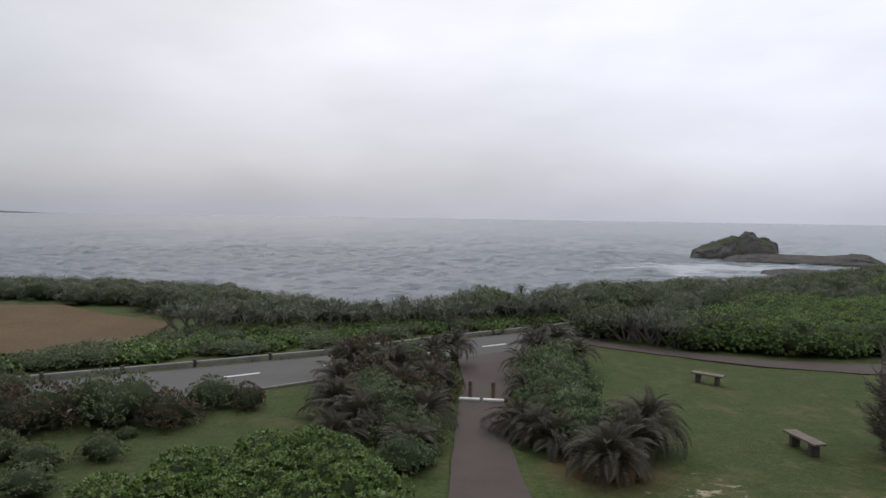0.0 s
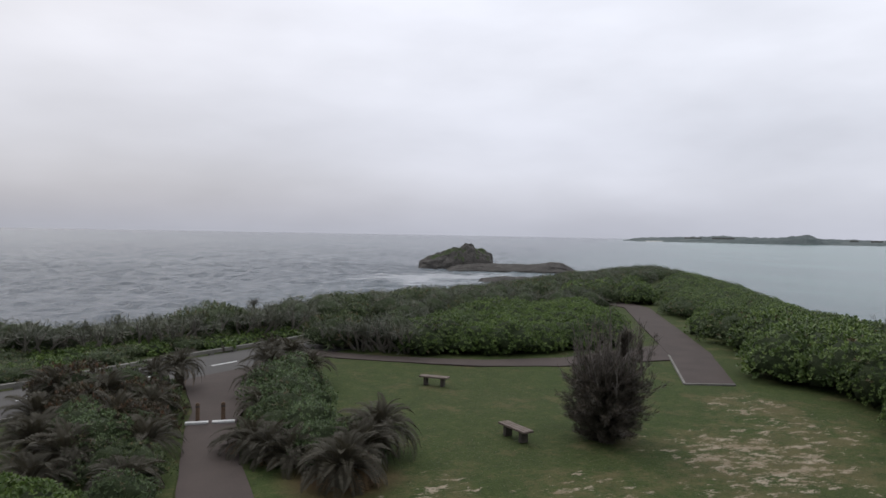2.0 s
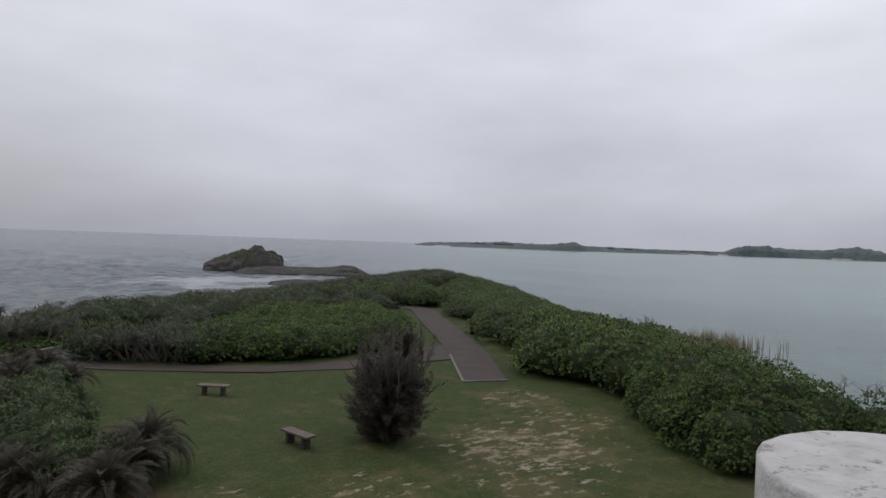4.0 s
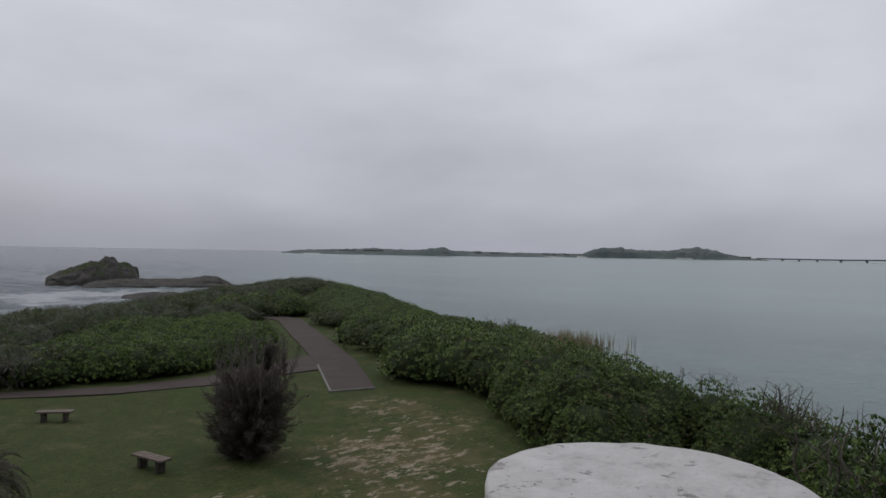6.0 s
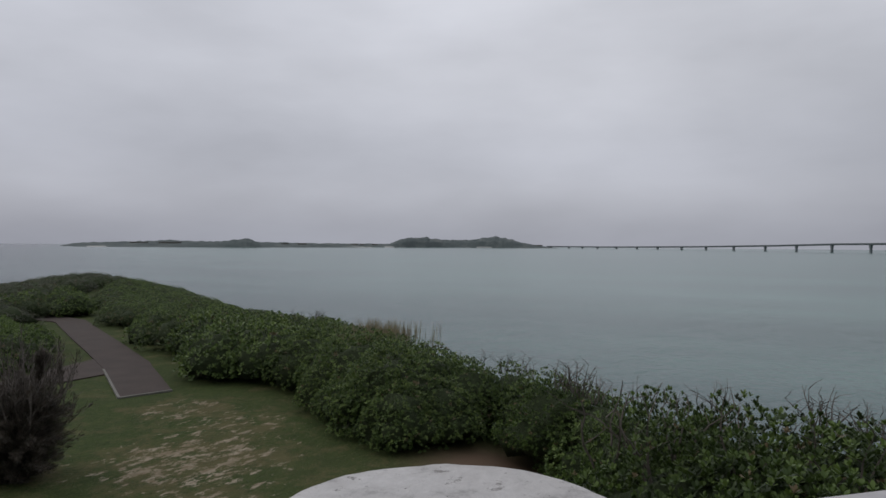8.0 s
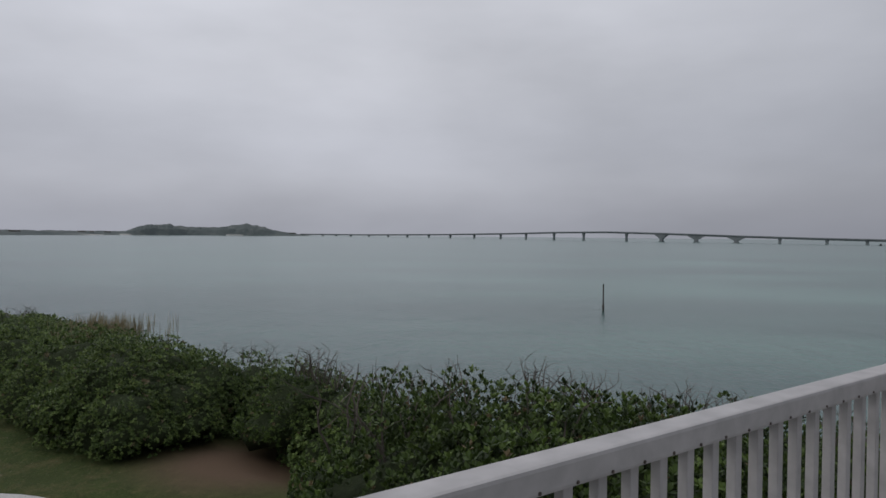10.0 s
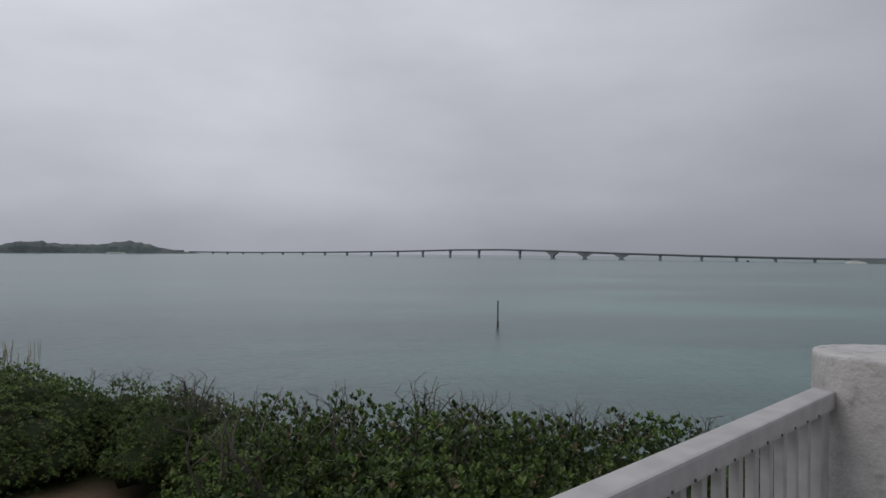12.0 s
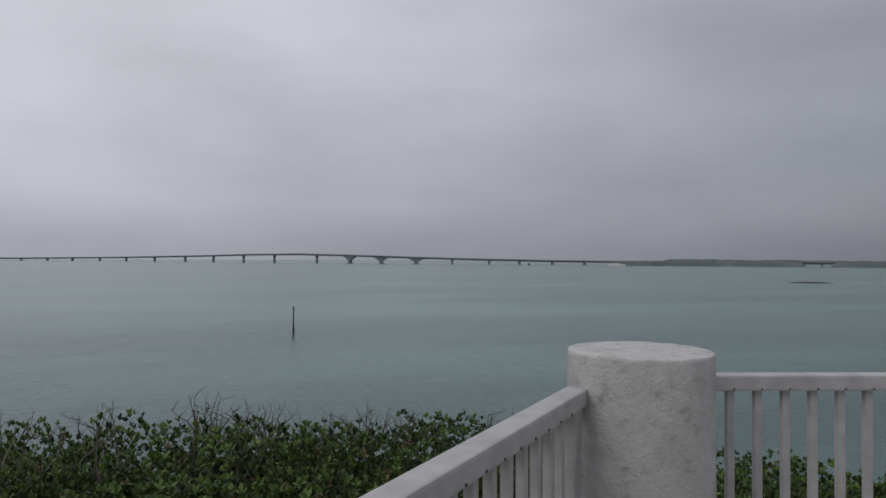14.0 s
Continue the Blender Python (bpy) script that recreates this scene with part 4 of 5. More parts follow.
scatter(THICKET_LEFT, [("screwpine", 0.6), ("tangle", 0.3), ("olive", 0.1)], 2.6, top_back, 1.95, 5)
def screwpine_kind(seed):
    """An old screwpine: forked bare trunks, and a strappy leaf head on every fork's end."""
    rng = np.random.default_rng(seed)
    trunks, ends = [], []
    for i in range(6):
        a = i * 1.05 + rng.normal(0, 0.25)
        p = Vector((0.2 * math.cos(a), 0.2 * math.sin(a), -0.1))
        d = Vector((math.cos(a) * 0.75, math.sin(a) * 0.75, 0.8)).normalized()
        q = p + d * rng.uniform(0.7, 1.0)
        q2 = q + (d + Vector((0, 0, 0.5)) + Vector(rng.normal(0, 0.3, 3))).normalized() * 0.4
        trunks.append(tube([p, p.lerp(q, 0.5) + Vector((0, 0, -0.05)), q, q2], [0.085, 0.075, 0.065, 0.055], 6))
        for _ in range(3):
            e = q2 + (d * 0.6 + Vector((0, 0, 0.7)) + Vector(rng.normal(0, 0.5, 3))).normalized() * rng.uniform(0.4, 0.75)
            trunks.append(tube([q2, q2.lerp(e, 0.5) + Vector(rng.normal(0, 0.05, 3)), e], [0.048, 0.04, 0.034], 5))
            ends.append((e, (e - q2).normalized()))
    tm = [mesh_from("trunk", v, f, M["screwpine_bark"]) for v, f in trunks]
    P = np.repeat(np.array([tuple(e) for e, _ in ends]), 3, 0)
    D = np.repeat(np.array([tuple(d + Vector((0, 0, 0.8))) for _, d in ends]), 3, 0)
    v, f = leaf_cards(rng, P + rng.normal(0, 0.05, P.shape), D, 12, 0.5, 0.036, (0.3, 1.75), 0.35)
    return tm, mesh_from("foliage", v.tolist(), f.tolist(), M["screwpine"])


OLD_SCREWPINES = [screwpine_kind(400 + i) for i in range(3)]


def old_screwpine(x, y, size, turn):
    tm, leaves = OLD_SCREWPINES[int(turn) % 3]
    root = tagged(new("screwpine"), "old screwpine with pale forked bare trunks under strappy leaf heads", "shrub", "old screwpines at the thicket's edge")
    root.matrix_basis = pose(x, y, gz(x, y) - 0.03, 0, 0, turn)
    root.scale = (size, size, size)
    for me in tm:
        child("trunk", me, root, "pale bare trunk")
    child("foliage", leaves, root)


edge_rng = np.random.default_rng(23)
for (x0, y0), (x1, y1), count in (((-15.4, 39.6), (-9.0, 40.6), 6), ((-8.0, 40.6), (3.0, 44.2), 8), ((3.6, 44.6), (9.2, 47.4), 5), ((9.0, 40.3), (13.6, 37.4), 5)):
    for i in range(count):
        u = (i + edge_rng.uniform(0.2, 0.8)) / count
        old_screwpine(x0 + (x1 - x0) * u, y0 + (y1 - y0) * u - 0.35, edge_rng.uniform(0.85, 1.1), float(edge_rng.uniform(0, 360)))
# creepers between the guard kerb and the thicket
VERGE = [(-34, 20), (-19, 28.0), (-12.5, 31.6), (-5.6, 35.4), (-0.4, 39.6), (6.0, 43.9), (9.6, 46.6), (8, 48), (2, 45), (-4, 43.5), (-9.5, 41), (-14.5, 39), (-15.5, 34.5), (-20, 31.5), (-34, 24)]
scatter(VERGE, [("vine", 0.5), ("tangle", 0.5)], 1.9, lambda x, y: 0.55, 1.5, 6)
# bright low shrubs below the tower
FRONT = [(-6.6, 17.0), (-5.6, 19.0), (-3.0, 19.4), (-1.6, 18.2), (-0.7, 15.0), (-0.9, 11), (-9.5, 10.5), (-9.5, 13.4), (-7.0, 15.2)]
scatter(FRONT, [("bright", 1.0)], 1.15, lambda x, y: 1.05 + 0.2 * noise.noise((x * 0.5, y * 0.5, 2)), 1.0, 8)

# hedge of separate bushes on the left lawn
for kind, x, y, r, h in (("russet", -12.9, 21.6, 1.5, 1.6), ("olive", -10.4, 22.4, 1.45, 1.8), ("olive", -11.6, 22.9, 1.2, 1.7), ("russet", -9.0, 22.2, 0.85, 1.2), ("olive", -8.2, 24.3, 0.95, 1.25),
                         ("russet", -6.95, 24.3, 0.5, 1.0), ("russet", -14.6, 22.0, 1.3, 1.5), ("olive", -15.8, 24.5, 1.4, 1.4), ("olive", -9.6, 19.0, 0.8, 0.85), ("olive", -10.9, 18.2, 0.9, 0.8),
                         ("tangle", -12.4, 18.6, 1.0, 0.9), ("olive", -10.2, 16.6, 1.0, 0.8), ("tangle", -13.5, 16.9, 1.2, 0.9), ("olive", -17.5, 33.6, 0.8, 0.7), ("olive", -11.6, 14.7, 1.2, 0.8),
                         ("olive", -14.9, 19.6, 1.2, 1.1), ("tangle", -9.7, 20.9, 0.4, 0.35)):
    plant(kind, x, y, r, h)


# ---- cycads ----
def frond_mesh(seed, length, mat, droop):
    """An arching feather leaf with its many narrow leaflets."""
    rng = np.random.default_rng(seed)
    n = 40
    pts, verts, faces = [], [], []
    for i in range(n + 1):
        u = i / n
        pts.append(Vector((0, length * u * (1 - 0.12 * u * u), length * (0.42 * u - droop * u ** 2.6))))
    for i, p in enumerate(pts):  # ribbed midrib
        w = 0.012 * (1 - 0.75 * i / n)
        verts += [(p.x - w, p.y, p.z), (p.x, p.y, p.z - w), (p.x + w, p.y, p.z)]
    for i in range(n):
        for k in range(3):
            q = (k + 1) % 3
            faces.append((3 * i + k, 3 * i + q, 3 * i + 3 + q, 3 * i + 3 + k))
    for i in range(3, n):  # leaflets, joined to the midrib
        u = i / n
        ll = length * 0.2 * math.sin(math.pi * min(1, 0.18 + 0.86 * u)) ** 0.7
        d = (pts[i + 1] - pts[i]).normalized()
        for s, root_v in ((-1, 3 * i), (1, 3 * i + 2)):
            tip = pts[i] + Vector((s * ll * 0.8, 0, 0)) + d * ll * 0.55 + Vector((0, 0, ll * (0.32 + rng.normal(0, 0.08))))
            o = len(verts)
            w = d * 0.0125
            mid = pts[i].lerp(tip, 0.5) + Vector((0, 0, 0.012))
            verts += [tuple(mid - w), tuple(tip), tuple(mid + w)]
            faces.append((root_v, o, o + 1, o + 2))
    return mesh_from("frond", verts, faces, mat)


FRONDS = [frond_mesh(s, 1.0, M["cycad"], d) for s, d in ((1, 0.5), (2, 0.7), (3, 0.95), (4, 0.35))]
DRY = [frond_mesh(s, 0.9, M["dry_frond"], d) for s, d in ((5, 1.0), (6, 1.25))]


def make_cycad(x, y, trunk_h, size, count, seed, dry=6, lean=0.0):
    rng = np.random.default_rng(seed)
    root = new("cycad")
    root.matrix_basis = pose(x, y, gz(x, y) - 0.05, lean, 0, float(rng.uniform(0, 360)))
    tagged(root, "sago cycad with a crown of stiff dark arching fronds", "cycad", "cycads along the footpath")
    bm = bmesh.new()
    rings = max(4, int(trunk_h / 0.07))
    prev = None
    for i in range(rings + 1):
        r = 0.17 * (1 - 0.15 * i / rings) * (1.0 + 0.12 * (i % 2)) * size
        ring = [bm.verts.new((r * (1 + 0.15 * rng.normal()) * math.cos(2 * math.pi * k / 10), r * math.sin(2 * math.pi * k / 10), trunk_h * i / rings)) for k in range(10)]
        if prev:
            for k in range(10):
                bm.faces.new((prev[k], prev[(k + 1) % 10], ring[(k + 1) % 10], ring[k]))
        prev = ring
    bm.faces.new(prev)
    child("trunk", bm_mesh("trunk", bm, M["cycad_trunk"]), root, "scaly brown trunk")
    for i in range(count):
        yaw = 137.5 * i + rng.normal(0, 8)
        lift = 66 - 96 * (i / count) ** 0.75 + rng.normal(0, 5)
        s = size * rng.uniform(0.85, 1.12) * (0.8 + 0.25 * min(1, 2 * i / count))
        child("frond", FRONDS[int(rng.integers(len(FRONDS)))], root, m=pose(0, 0, trunk_h - 0.03, 0, 0, yaw) @ pose(0, 0.06, 0, lift, float(rng.normal(0, 12)), 0) @ Matrix.Diagonal((s, s, s, 1)))
    for i in range(dry):
        yaw = float(rng.uniform(0, 360))
        s = size * rng.uniform(0.85, 1.12)
        child("dry_frond", DRY[i % 2], root, "withered brown frond", pose(0, 0, trunk_h * 0.85, 0, 0, yaw) @ pose(0, 0.08, 0, -35 + float(rng.normal(0, 12)), 0, 0) @ Matrix.Diagonal((s, s, s, 1)))


CYCADS = [(4.6, 18.3, 0.6, 1.45, 54, 12), (6.25, 20.4, 0.95, 1.45, 48, 8), (3.5, 20.3, 0.4, 1.3, 38, 4), (2.5, 21.9, 0.45, 1.25, 38, 5), (5.4, 19.5, 0.7, 1.3, 40, 5), (3.0, 21.0, 0.5, 1.2, 34, 4),
          (4.4, 31.6, 1.1, 1.3, 34, 4), (5.6, 33.0, 1.2, 1.3, 34, 3), (6.2, 31.0, 0.9, 1.2, 30, 3), (3.4, 25.8, 0.6, 1.2, 30, 2), (3.6, 29.2, 0.8, 1.2, 30, 2), (5.0, 34.6, 1.1, 1.3, 30, 3),
          (-3.6, 23.4, 0.6, 1.45, 40, 4), (-2.5, 21.8, 0.6, 1.45, 44, 5), (-0.5, 22.4, 0.6, 1.3, 36, 4), (-1.4, 24.6, 0.8, 1.35, 36, 4), (-3.9, 26.2, 0.7, 1.35, 34, 4), (-1.9, 27.4, 1.1, 1.35, 34, 4),
          (0.6, 31.6, 1.1, 1.25, 34, 3), (-0.4, 26.0, 0.8, 1.25, 34, 3), (-3.6, 28.6, 1.1, 1.35, 34, 3), (-0.9, 19.7, 0.4, 1.2, 34, 8), (-0.3, 29.4, 1.2, 1.2, 30, 3), (-3.2, 20.6, 0.4, 1.2, 32, 4)]
for i, (x, y, th, sz, n, dr) in enumerate(CYCADS):
    make_cycad(x, y, th, sz, n, 100 + i, dr)
# leafy shrubs grown in among the cycads
for kind, x, y, r, h in (("cover", 4.0, 24.0, 1.15, 1.6), ("cover", 4.5, 26.2, 1.2, 1.75), ("cover", 4.3, 28.4, 1.1, 1.75), ("cover", 4.5, 22.3, 1.1, 1.5), ("cover", 5.5, 20.6, 0.8, 1.3), ("cover", 5.2, 30.0, 1.1, 1.7),
                         ("cover", 4.4, 20.5, 0.85, 1.35), ("olive", 3.4, 23.0, 0.8, 1.3), ("russet", -2.6, 25.8, 1.2, 1.7), ("russet", -2.9, 28.8, 1.3, 2.0), ("olive", -1.2, 28.6, 1.2, 2.0),
                         ("olive", -1.4, 20.9, 1.0, 1.2), ("cover", -1.7, 22.6, 1.0, 1.55), ("cover", -2.4, 24.2, 1.0, 1.5), ("olive", -0.6, 20.6, 0.7, 1.1), ("cover", -1.0, 18.7, 0.8, 1.0),
                         ("russet", -0.7, 27.0, 1.0, 1.6), ("russet", -3.9, 29.8, 0.9, 1.7), ("russet", -0.8, 24.0, 0.9, 1.5)):
    plant(kind, x, y, r, h)


# ---- the dark young tree on the lawn ----
def make_needle_tree(x, y, height):
    """A dense dark lower crown with a fan of thin, nearly bare rods above it."""
    rng = np.random.default_rng(77)
    root = tagged(new("young_needle_tree"), "dark bushy needle-leaved young tree with thin bare top twigs", "tree")
    root.matrix_basis = pose(x, y, gz(x, y) - 0.03)
    parts, tips = [], []
    parts.append(tube([(0, 0, -0.1), (0.03, 0, height * 0.2), (0.0, 0.05, height * 0.4), (0.08, 0.0, height * 0.62)], [0.1, 0.08, 0.05, 0.015], 7))
    for i in range(300):  # leafy boughs
        u = rng.uniform(0.0, 1.0)
        a = rng.uniform(0, 2 * math.pi)
        lobes = 0.86 + 0.16 * math.sin(3 * a + 4 * u) + 0.10 * math.sin(5 * a - 7 * u + 1)
        reach = 1.85 * lobes * math.sin(math.pi * (0.13 + 0.70 * u)) ** 0.9 * rng.uniform(0.45, 1.05)
        p0 = Vector((0.02, 0.01, 0.05 + height * u * 0.40))
        e = p0 + Vector((math.cos(a) * reach, math.sin(a) * reach, reach * rng.uniform(-0.05, 0.45) + 0.42 * u))
        mid = p0.lerp(e, 0.55) + Vector((0, 0, -0.08 * reach))
        parts.append(tube([p0, mid, e], [0.02, 0.012, 0.004], 3))
        tips.append((p0, mid, e, 95))
    for i in range(120):  # bare rods of the upper crown, forked near their ends
        a, r = rng.uniform(0, 2 * math.pi), math.sqrt(rng.uniform(0.02, 1.0))
        out = Vector((math.cos(a), math.sin(a), 0))
        p0 = out * 0.5 * r + Vector((0, 0, height * rng.uniform(0.30, 0.5)))
        e = out * 1.5 * r + Vector((*rng.normal(0, 0.16, 2), 0)) + Vector((0, 0, height * rng.uniform(0.62, 1.02) * (1 - 0.14 * r * r)))
        mid = p0.lerp(e, 0.5) + out * rng.uniform(0.0, 0.4) * r + Vector((*rng.normal(0, 0.14, 2), rng.uniform(-0.3, 0.05)))
        parts.append(tube([p0, p0.lerp(mid, 0.55) + out * 0.1 * r, mid, e], [0.022, 0.018, 0.014, 0.007], 3))
        for _ in range(int(rng.integers(2, 6))):
            q = mid.lerp(e, rng.uniform(0.0, 0.85))
            w = q + Vector((*rng.normal(0, 0.13, 2), rng.uniform(0.12, 0.4)))
            parts.append(tube([q, w], [0.009, 0.005], 3))
        tips.append((p0, p0.lerp(mid, 0.6), mid, 40 if rng.uniform() < 0.7 else 8))
        if rng.uniform() < 0.3:
            tips.append((mid, mid.lerp(e, 0.4), e, 34))
    tuft = Vector((0.45, -0.38, height * 0.74))  # the one leafy leader left
    for _ in range(16):
        d = Vector(rng.normal(0, 0.16, 3))
        tips.append((tuft - Vector((0.1, -0.1, 0.75)), tuft, tuft + d + Vector((0, 0, 0.28)), 60))
    v, f = join_geo(parts)
    child("branch_frame", mesh_from("branch_frame", v, f, M["tree_twig"]), root, "thin grey branches")
    P, D = [], []
    for p0, mid, e, n in tips:
        for k in range(n):
            w = rng.uniform(0.2, 1.0)
            q = mid.lerp(e, (w - 0.5) * 2) if w > 0.5 else p0.lerp(mid, w * 2)
            P.append(tuple(q + Vector(rng.normal(0, 0.045, 3))))
            D.append(tuple((e - p0).normalized() + Vector((0, 0, 0.25))))
    v, f = leaf_cards(rng, np.array(P), np.array(D), 2, 0.2, 0.015, (0.15, 1.0), 0.0, False)
    child("needle_foliage", mesh_from("needle_foliage", v.tolist(), f.tolist(), M["needle"]), root, "dark brownish-green needles")


make_needle_tree(14.0, 19.5, 4.5)


# ---- bare twigs and dry grass on the hedge ----
def twig_kind(seed, height):
    """The single shoots of a bare shrub."""
    rng = np.random.default_rng(seed)
    shoots = []
    for i in range(4):
        a = rng.uniform(0, 6.28)
        p = Vector((0.12 * math.cos(a), 0.12 * math.sin(a), 0))
        d = Vector((math.cos(a) * 0.35, math.sin(a) * 0.35, 1)).normalized()
        pts = [p.copy()]
        hh = height * rng.uniform(0.55, 1.0)
        for s in range(5):
            d = (d + Vector(rng.normal(0, 0.15, 3))).normalized()
            d.z = abs(d.z)
            p = p + d * hh / 5
            pts.append(p.copy())
            if s > 0 and rng.uniform() < 0.6:
                q = p + Vector((rng.normal(0, 0.17), rng.normal(0, 0.17), rng.uniform(0.1, 0.3)))
                shoots.append(tube([p, p.lerp(q, 0.5) + Vector(rng.normal(0, 0.03, 3)), q], [0.009, 0.007, 0.004], 3))
        shoots.append(tube(pts, [0.016, 0.0145, 0.013, 0.011, 0.008, 0.005], 4))
    return [mesh_from("twig", v, f, M["deadwood"]) for v, f in shoots]


TWIGS = [twig_kind(200 + i, 1.0) for i in range(6)]


def bare_twigs(x, y, z, size):
    root = new("bare_shrub")
    root.matrix_basis = pose(x, y, z, 0, 0, float(plant_rng.uniform(0, 360)))
    root.scale = (size * 1.1, size * 1.1, size)
    tagged(root, "leafless grey salt-burnt twigs standing out of the hedge", "twigs", "bare twigs in the hedge")
    for me in TWIGS[int(plant_rng.integers(6))]:
        child("twig", me, root)


twig_rng = np.random.default_rng(31)
for i in range(40):
    a = radians(twig_rng.uniform(76, 122))
    r = 15.2 + twig_rng.normal(0, 0.7) + max(0, (90 - math.degrees(a)) * 0.28)
    x, y = r * math.sin(a), r * math.cos(a)
    bare_twigs(x, y, top_right(x, y) - 0.25, twig_rng.uniform(0.4, 0.95))
for i in range(16):
    a = radians(twig_rng.uniform(44, 75))
    r = 24 + (75 - math.degrees(a)) * 1.15 + twig_rng.normal(0, 1)
    x, y = r * math.sin(a), r * math.cos(a)
    bare_twigs(x, y, top_right(x, y) - 0.35, twig_rng.uniform(0.6, 1.0))
for x, y, z, s in ((13.4, 2.2, 2.9, 1.5), (12.9, 1.2, 3.0, 1.5), (13.2, -0.2, 3.1, 1.4), (12.6, -1.6, 3.1, 1.3), (14.1, 0.9, 3.0, 1.4)):
    bare_twigs(x, y, z, s)


for x, y, s in ((-15.2, 39.6, 2.0), (-14.2, 39.9, 2.2), (-12.6, 40.4, 2.0), (-11.0, 40.9, 2.1), (-9.0, 41.2, 1.9), (-6.0, 42.6, 1.8), (-2.5, 43.6, 1.9), (1.0, 44.4, 2.0), (2.6, 44.8, 2.1),
                (4.6, 45.6, 2.1), (6.2, 46.6, 2.0), (9.2, 40.0, 1.8), (11.0, 39.0, 1.7), (12.4, 38.2, 1.7)):
    bare_twigs(x, y, gz(x, y) - 0.05, s)
make_cycad(6.3, 54.5, 1.75, 0.7, 22, 300, 2)


def make_dry_grass():
    rng = np.random.default_rng(5)
    base = np.stack([30.6 + rng.normal(0, 0.9, 260), 16.6 + rng.normal(0, 0.9, 260), np.full(260, 1.7)], 1)
    v, f = leaf_cards(rng, base, np.tile([0.0, 0, 1], (260, 1)), 4, 1.35, 0.03, (0.03, 0.3))
    tagged(new("dry_reed_grass", mesh_from("dry_reed_grass", v.tolist(), f.tolist(), M["drygrass"])), "clump of tall straw-coloured reed grass", "grass", kind="stuff")


make_dry_grass()


def make_lawn_grass():
    """Short tufts that roughen the lawn."""
    rng = np.random.default_rng(9)
    poly = [(2.9, 14), (9, 12.5), (13, 9), (20, 10), (23, 15), (26.5, 19), (24.5, 24.5), (22.5, 26), (26.3, 31.2), (19.5, 31.3), (13.5, 32.4), (8.6, 36.4), (7.2, 33), (6, 27), (7, 20.5), (5.5, 16.8)]
    poly2 = [(-14, 17.8), (-8, 15.7), (-6.2, 19.4), (-3.6, 20.2), (-4.6, 26), (-4.2, 28.8), (-7.6, 26.3), (-14, 21.6)]
    X, Y = rng.uniform(2, 27, 22000), rng.uniform(9, 37, 22000)
    keep = edge_distance(poly, X, Y) > 0
    X2, Y2 = rng.uniform(-14, -3, 14000), rng.uniform(15, 29, 14000)
    k2 = edge_distance(poly2, X2, Y2) > 0
    X, Y = np.r_[X[keep], X2[k2]], np.r_[Y[keep], Y2[k2]]
    base = np.stack([X, Y, np.full(len(X), 0.0)], 1)
    v, f = leaf_cards(rng, base, np.tile([0.0, 0, 1], (len(X), 1)), 3, 0.045, 0.016, (0.95, 1.5), 0.0, False)
    tagged(new("grass", mesh_from("grass", v.tolist(), f.tolist(), M["grassblade"])), "short mown grass blades of the lawn", "grass", kind="stuff")


make_lawn_grass()


# ---- benches and posts ----
def make_bench(x, y, yaw, length):
    root = tagged(new("bench"), "low backless bench with a weathered brown plank seat", "bench", "benches on the lawn")
    root.matrix_basis = pose(x, y, 0, 0, 0, yaw)
    for k in range(3):
        child("seat_plank", bm_mesh("seat_plank", box_bm(length, 0.135, 0.07, 0.012), M["bench_wood"]), root, m=pose(0, (k - 1) * 0.145, 0.405))
    leg = bm_mesh("leg", box_bm(0.15, 0.29, 0.37, 0.02), M["bench_leg"])
    for s in (-1, 1):
        child("leg", leg, root, "dark stout block leg", pose(s * length * 0.3, 0, 0.185))


make_bench(11.4, 28.95, -41, 1.35)
make_bench(11.1, 20.55, -81, 1.45)


def make_post(x, y, h):
    bm = bmesh.new()
    bmesh.ops.create_cone(bm, cap_ends=True, segments=14, radius1=0.075, radius2=0.07, depth=h)
    bmesh.ops.bevel(bm, geom=[e for e in bm.edges if e.verts[0].co.z > 0 and e.verts[1].co.z > 0 and abs(e.verts[0].co.z - e.verts[1].co.z) < 1e-4], offset=0.02, segments=2, affect="EDGES")
    root = tagged(new("barrier_post"), "short dark-brown round post at the path's mouth", "post", "posts across the path")
    root.matrix_basis = pose(x, y, 0.05)
    child("shaft", bm_mesh("shaft", bm, M["post_wood"]), root, m=pose(0, 0, h / 2))
    bm = bmesh.new()
    bmesh.ops.create_cone(bm, cap_ends=True, segments=14, radius1=0.079, radius2=0.079, depth=0.05)
    child("band", bm_mesh("band", bm, M["bench_leg"]), root, "dark band", pose(0, 0, h * 0.82))


make_post(1.12, 25.75, 0.7)
make_post(1.98, 25.62, 0.7)
for x in (1.08, 1.98):
    ob = new("kerb_block", bm_mesh("kerb_block", box_bm(0.78, 0.2, 0.09, 0.025), M["white_line"]))
    ob.matrix_basis = pose(x, 25.48 - (x - 1.5) * 0.12, 0.095, 0, 0, -7)
    tagged(ob, "white painted concrete block across the path", "kerb", "white blocks across the path")


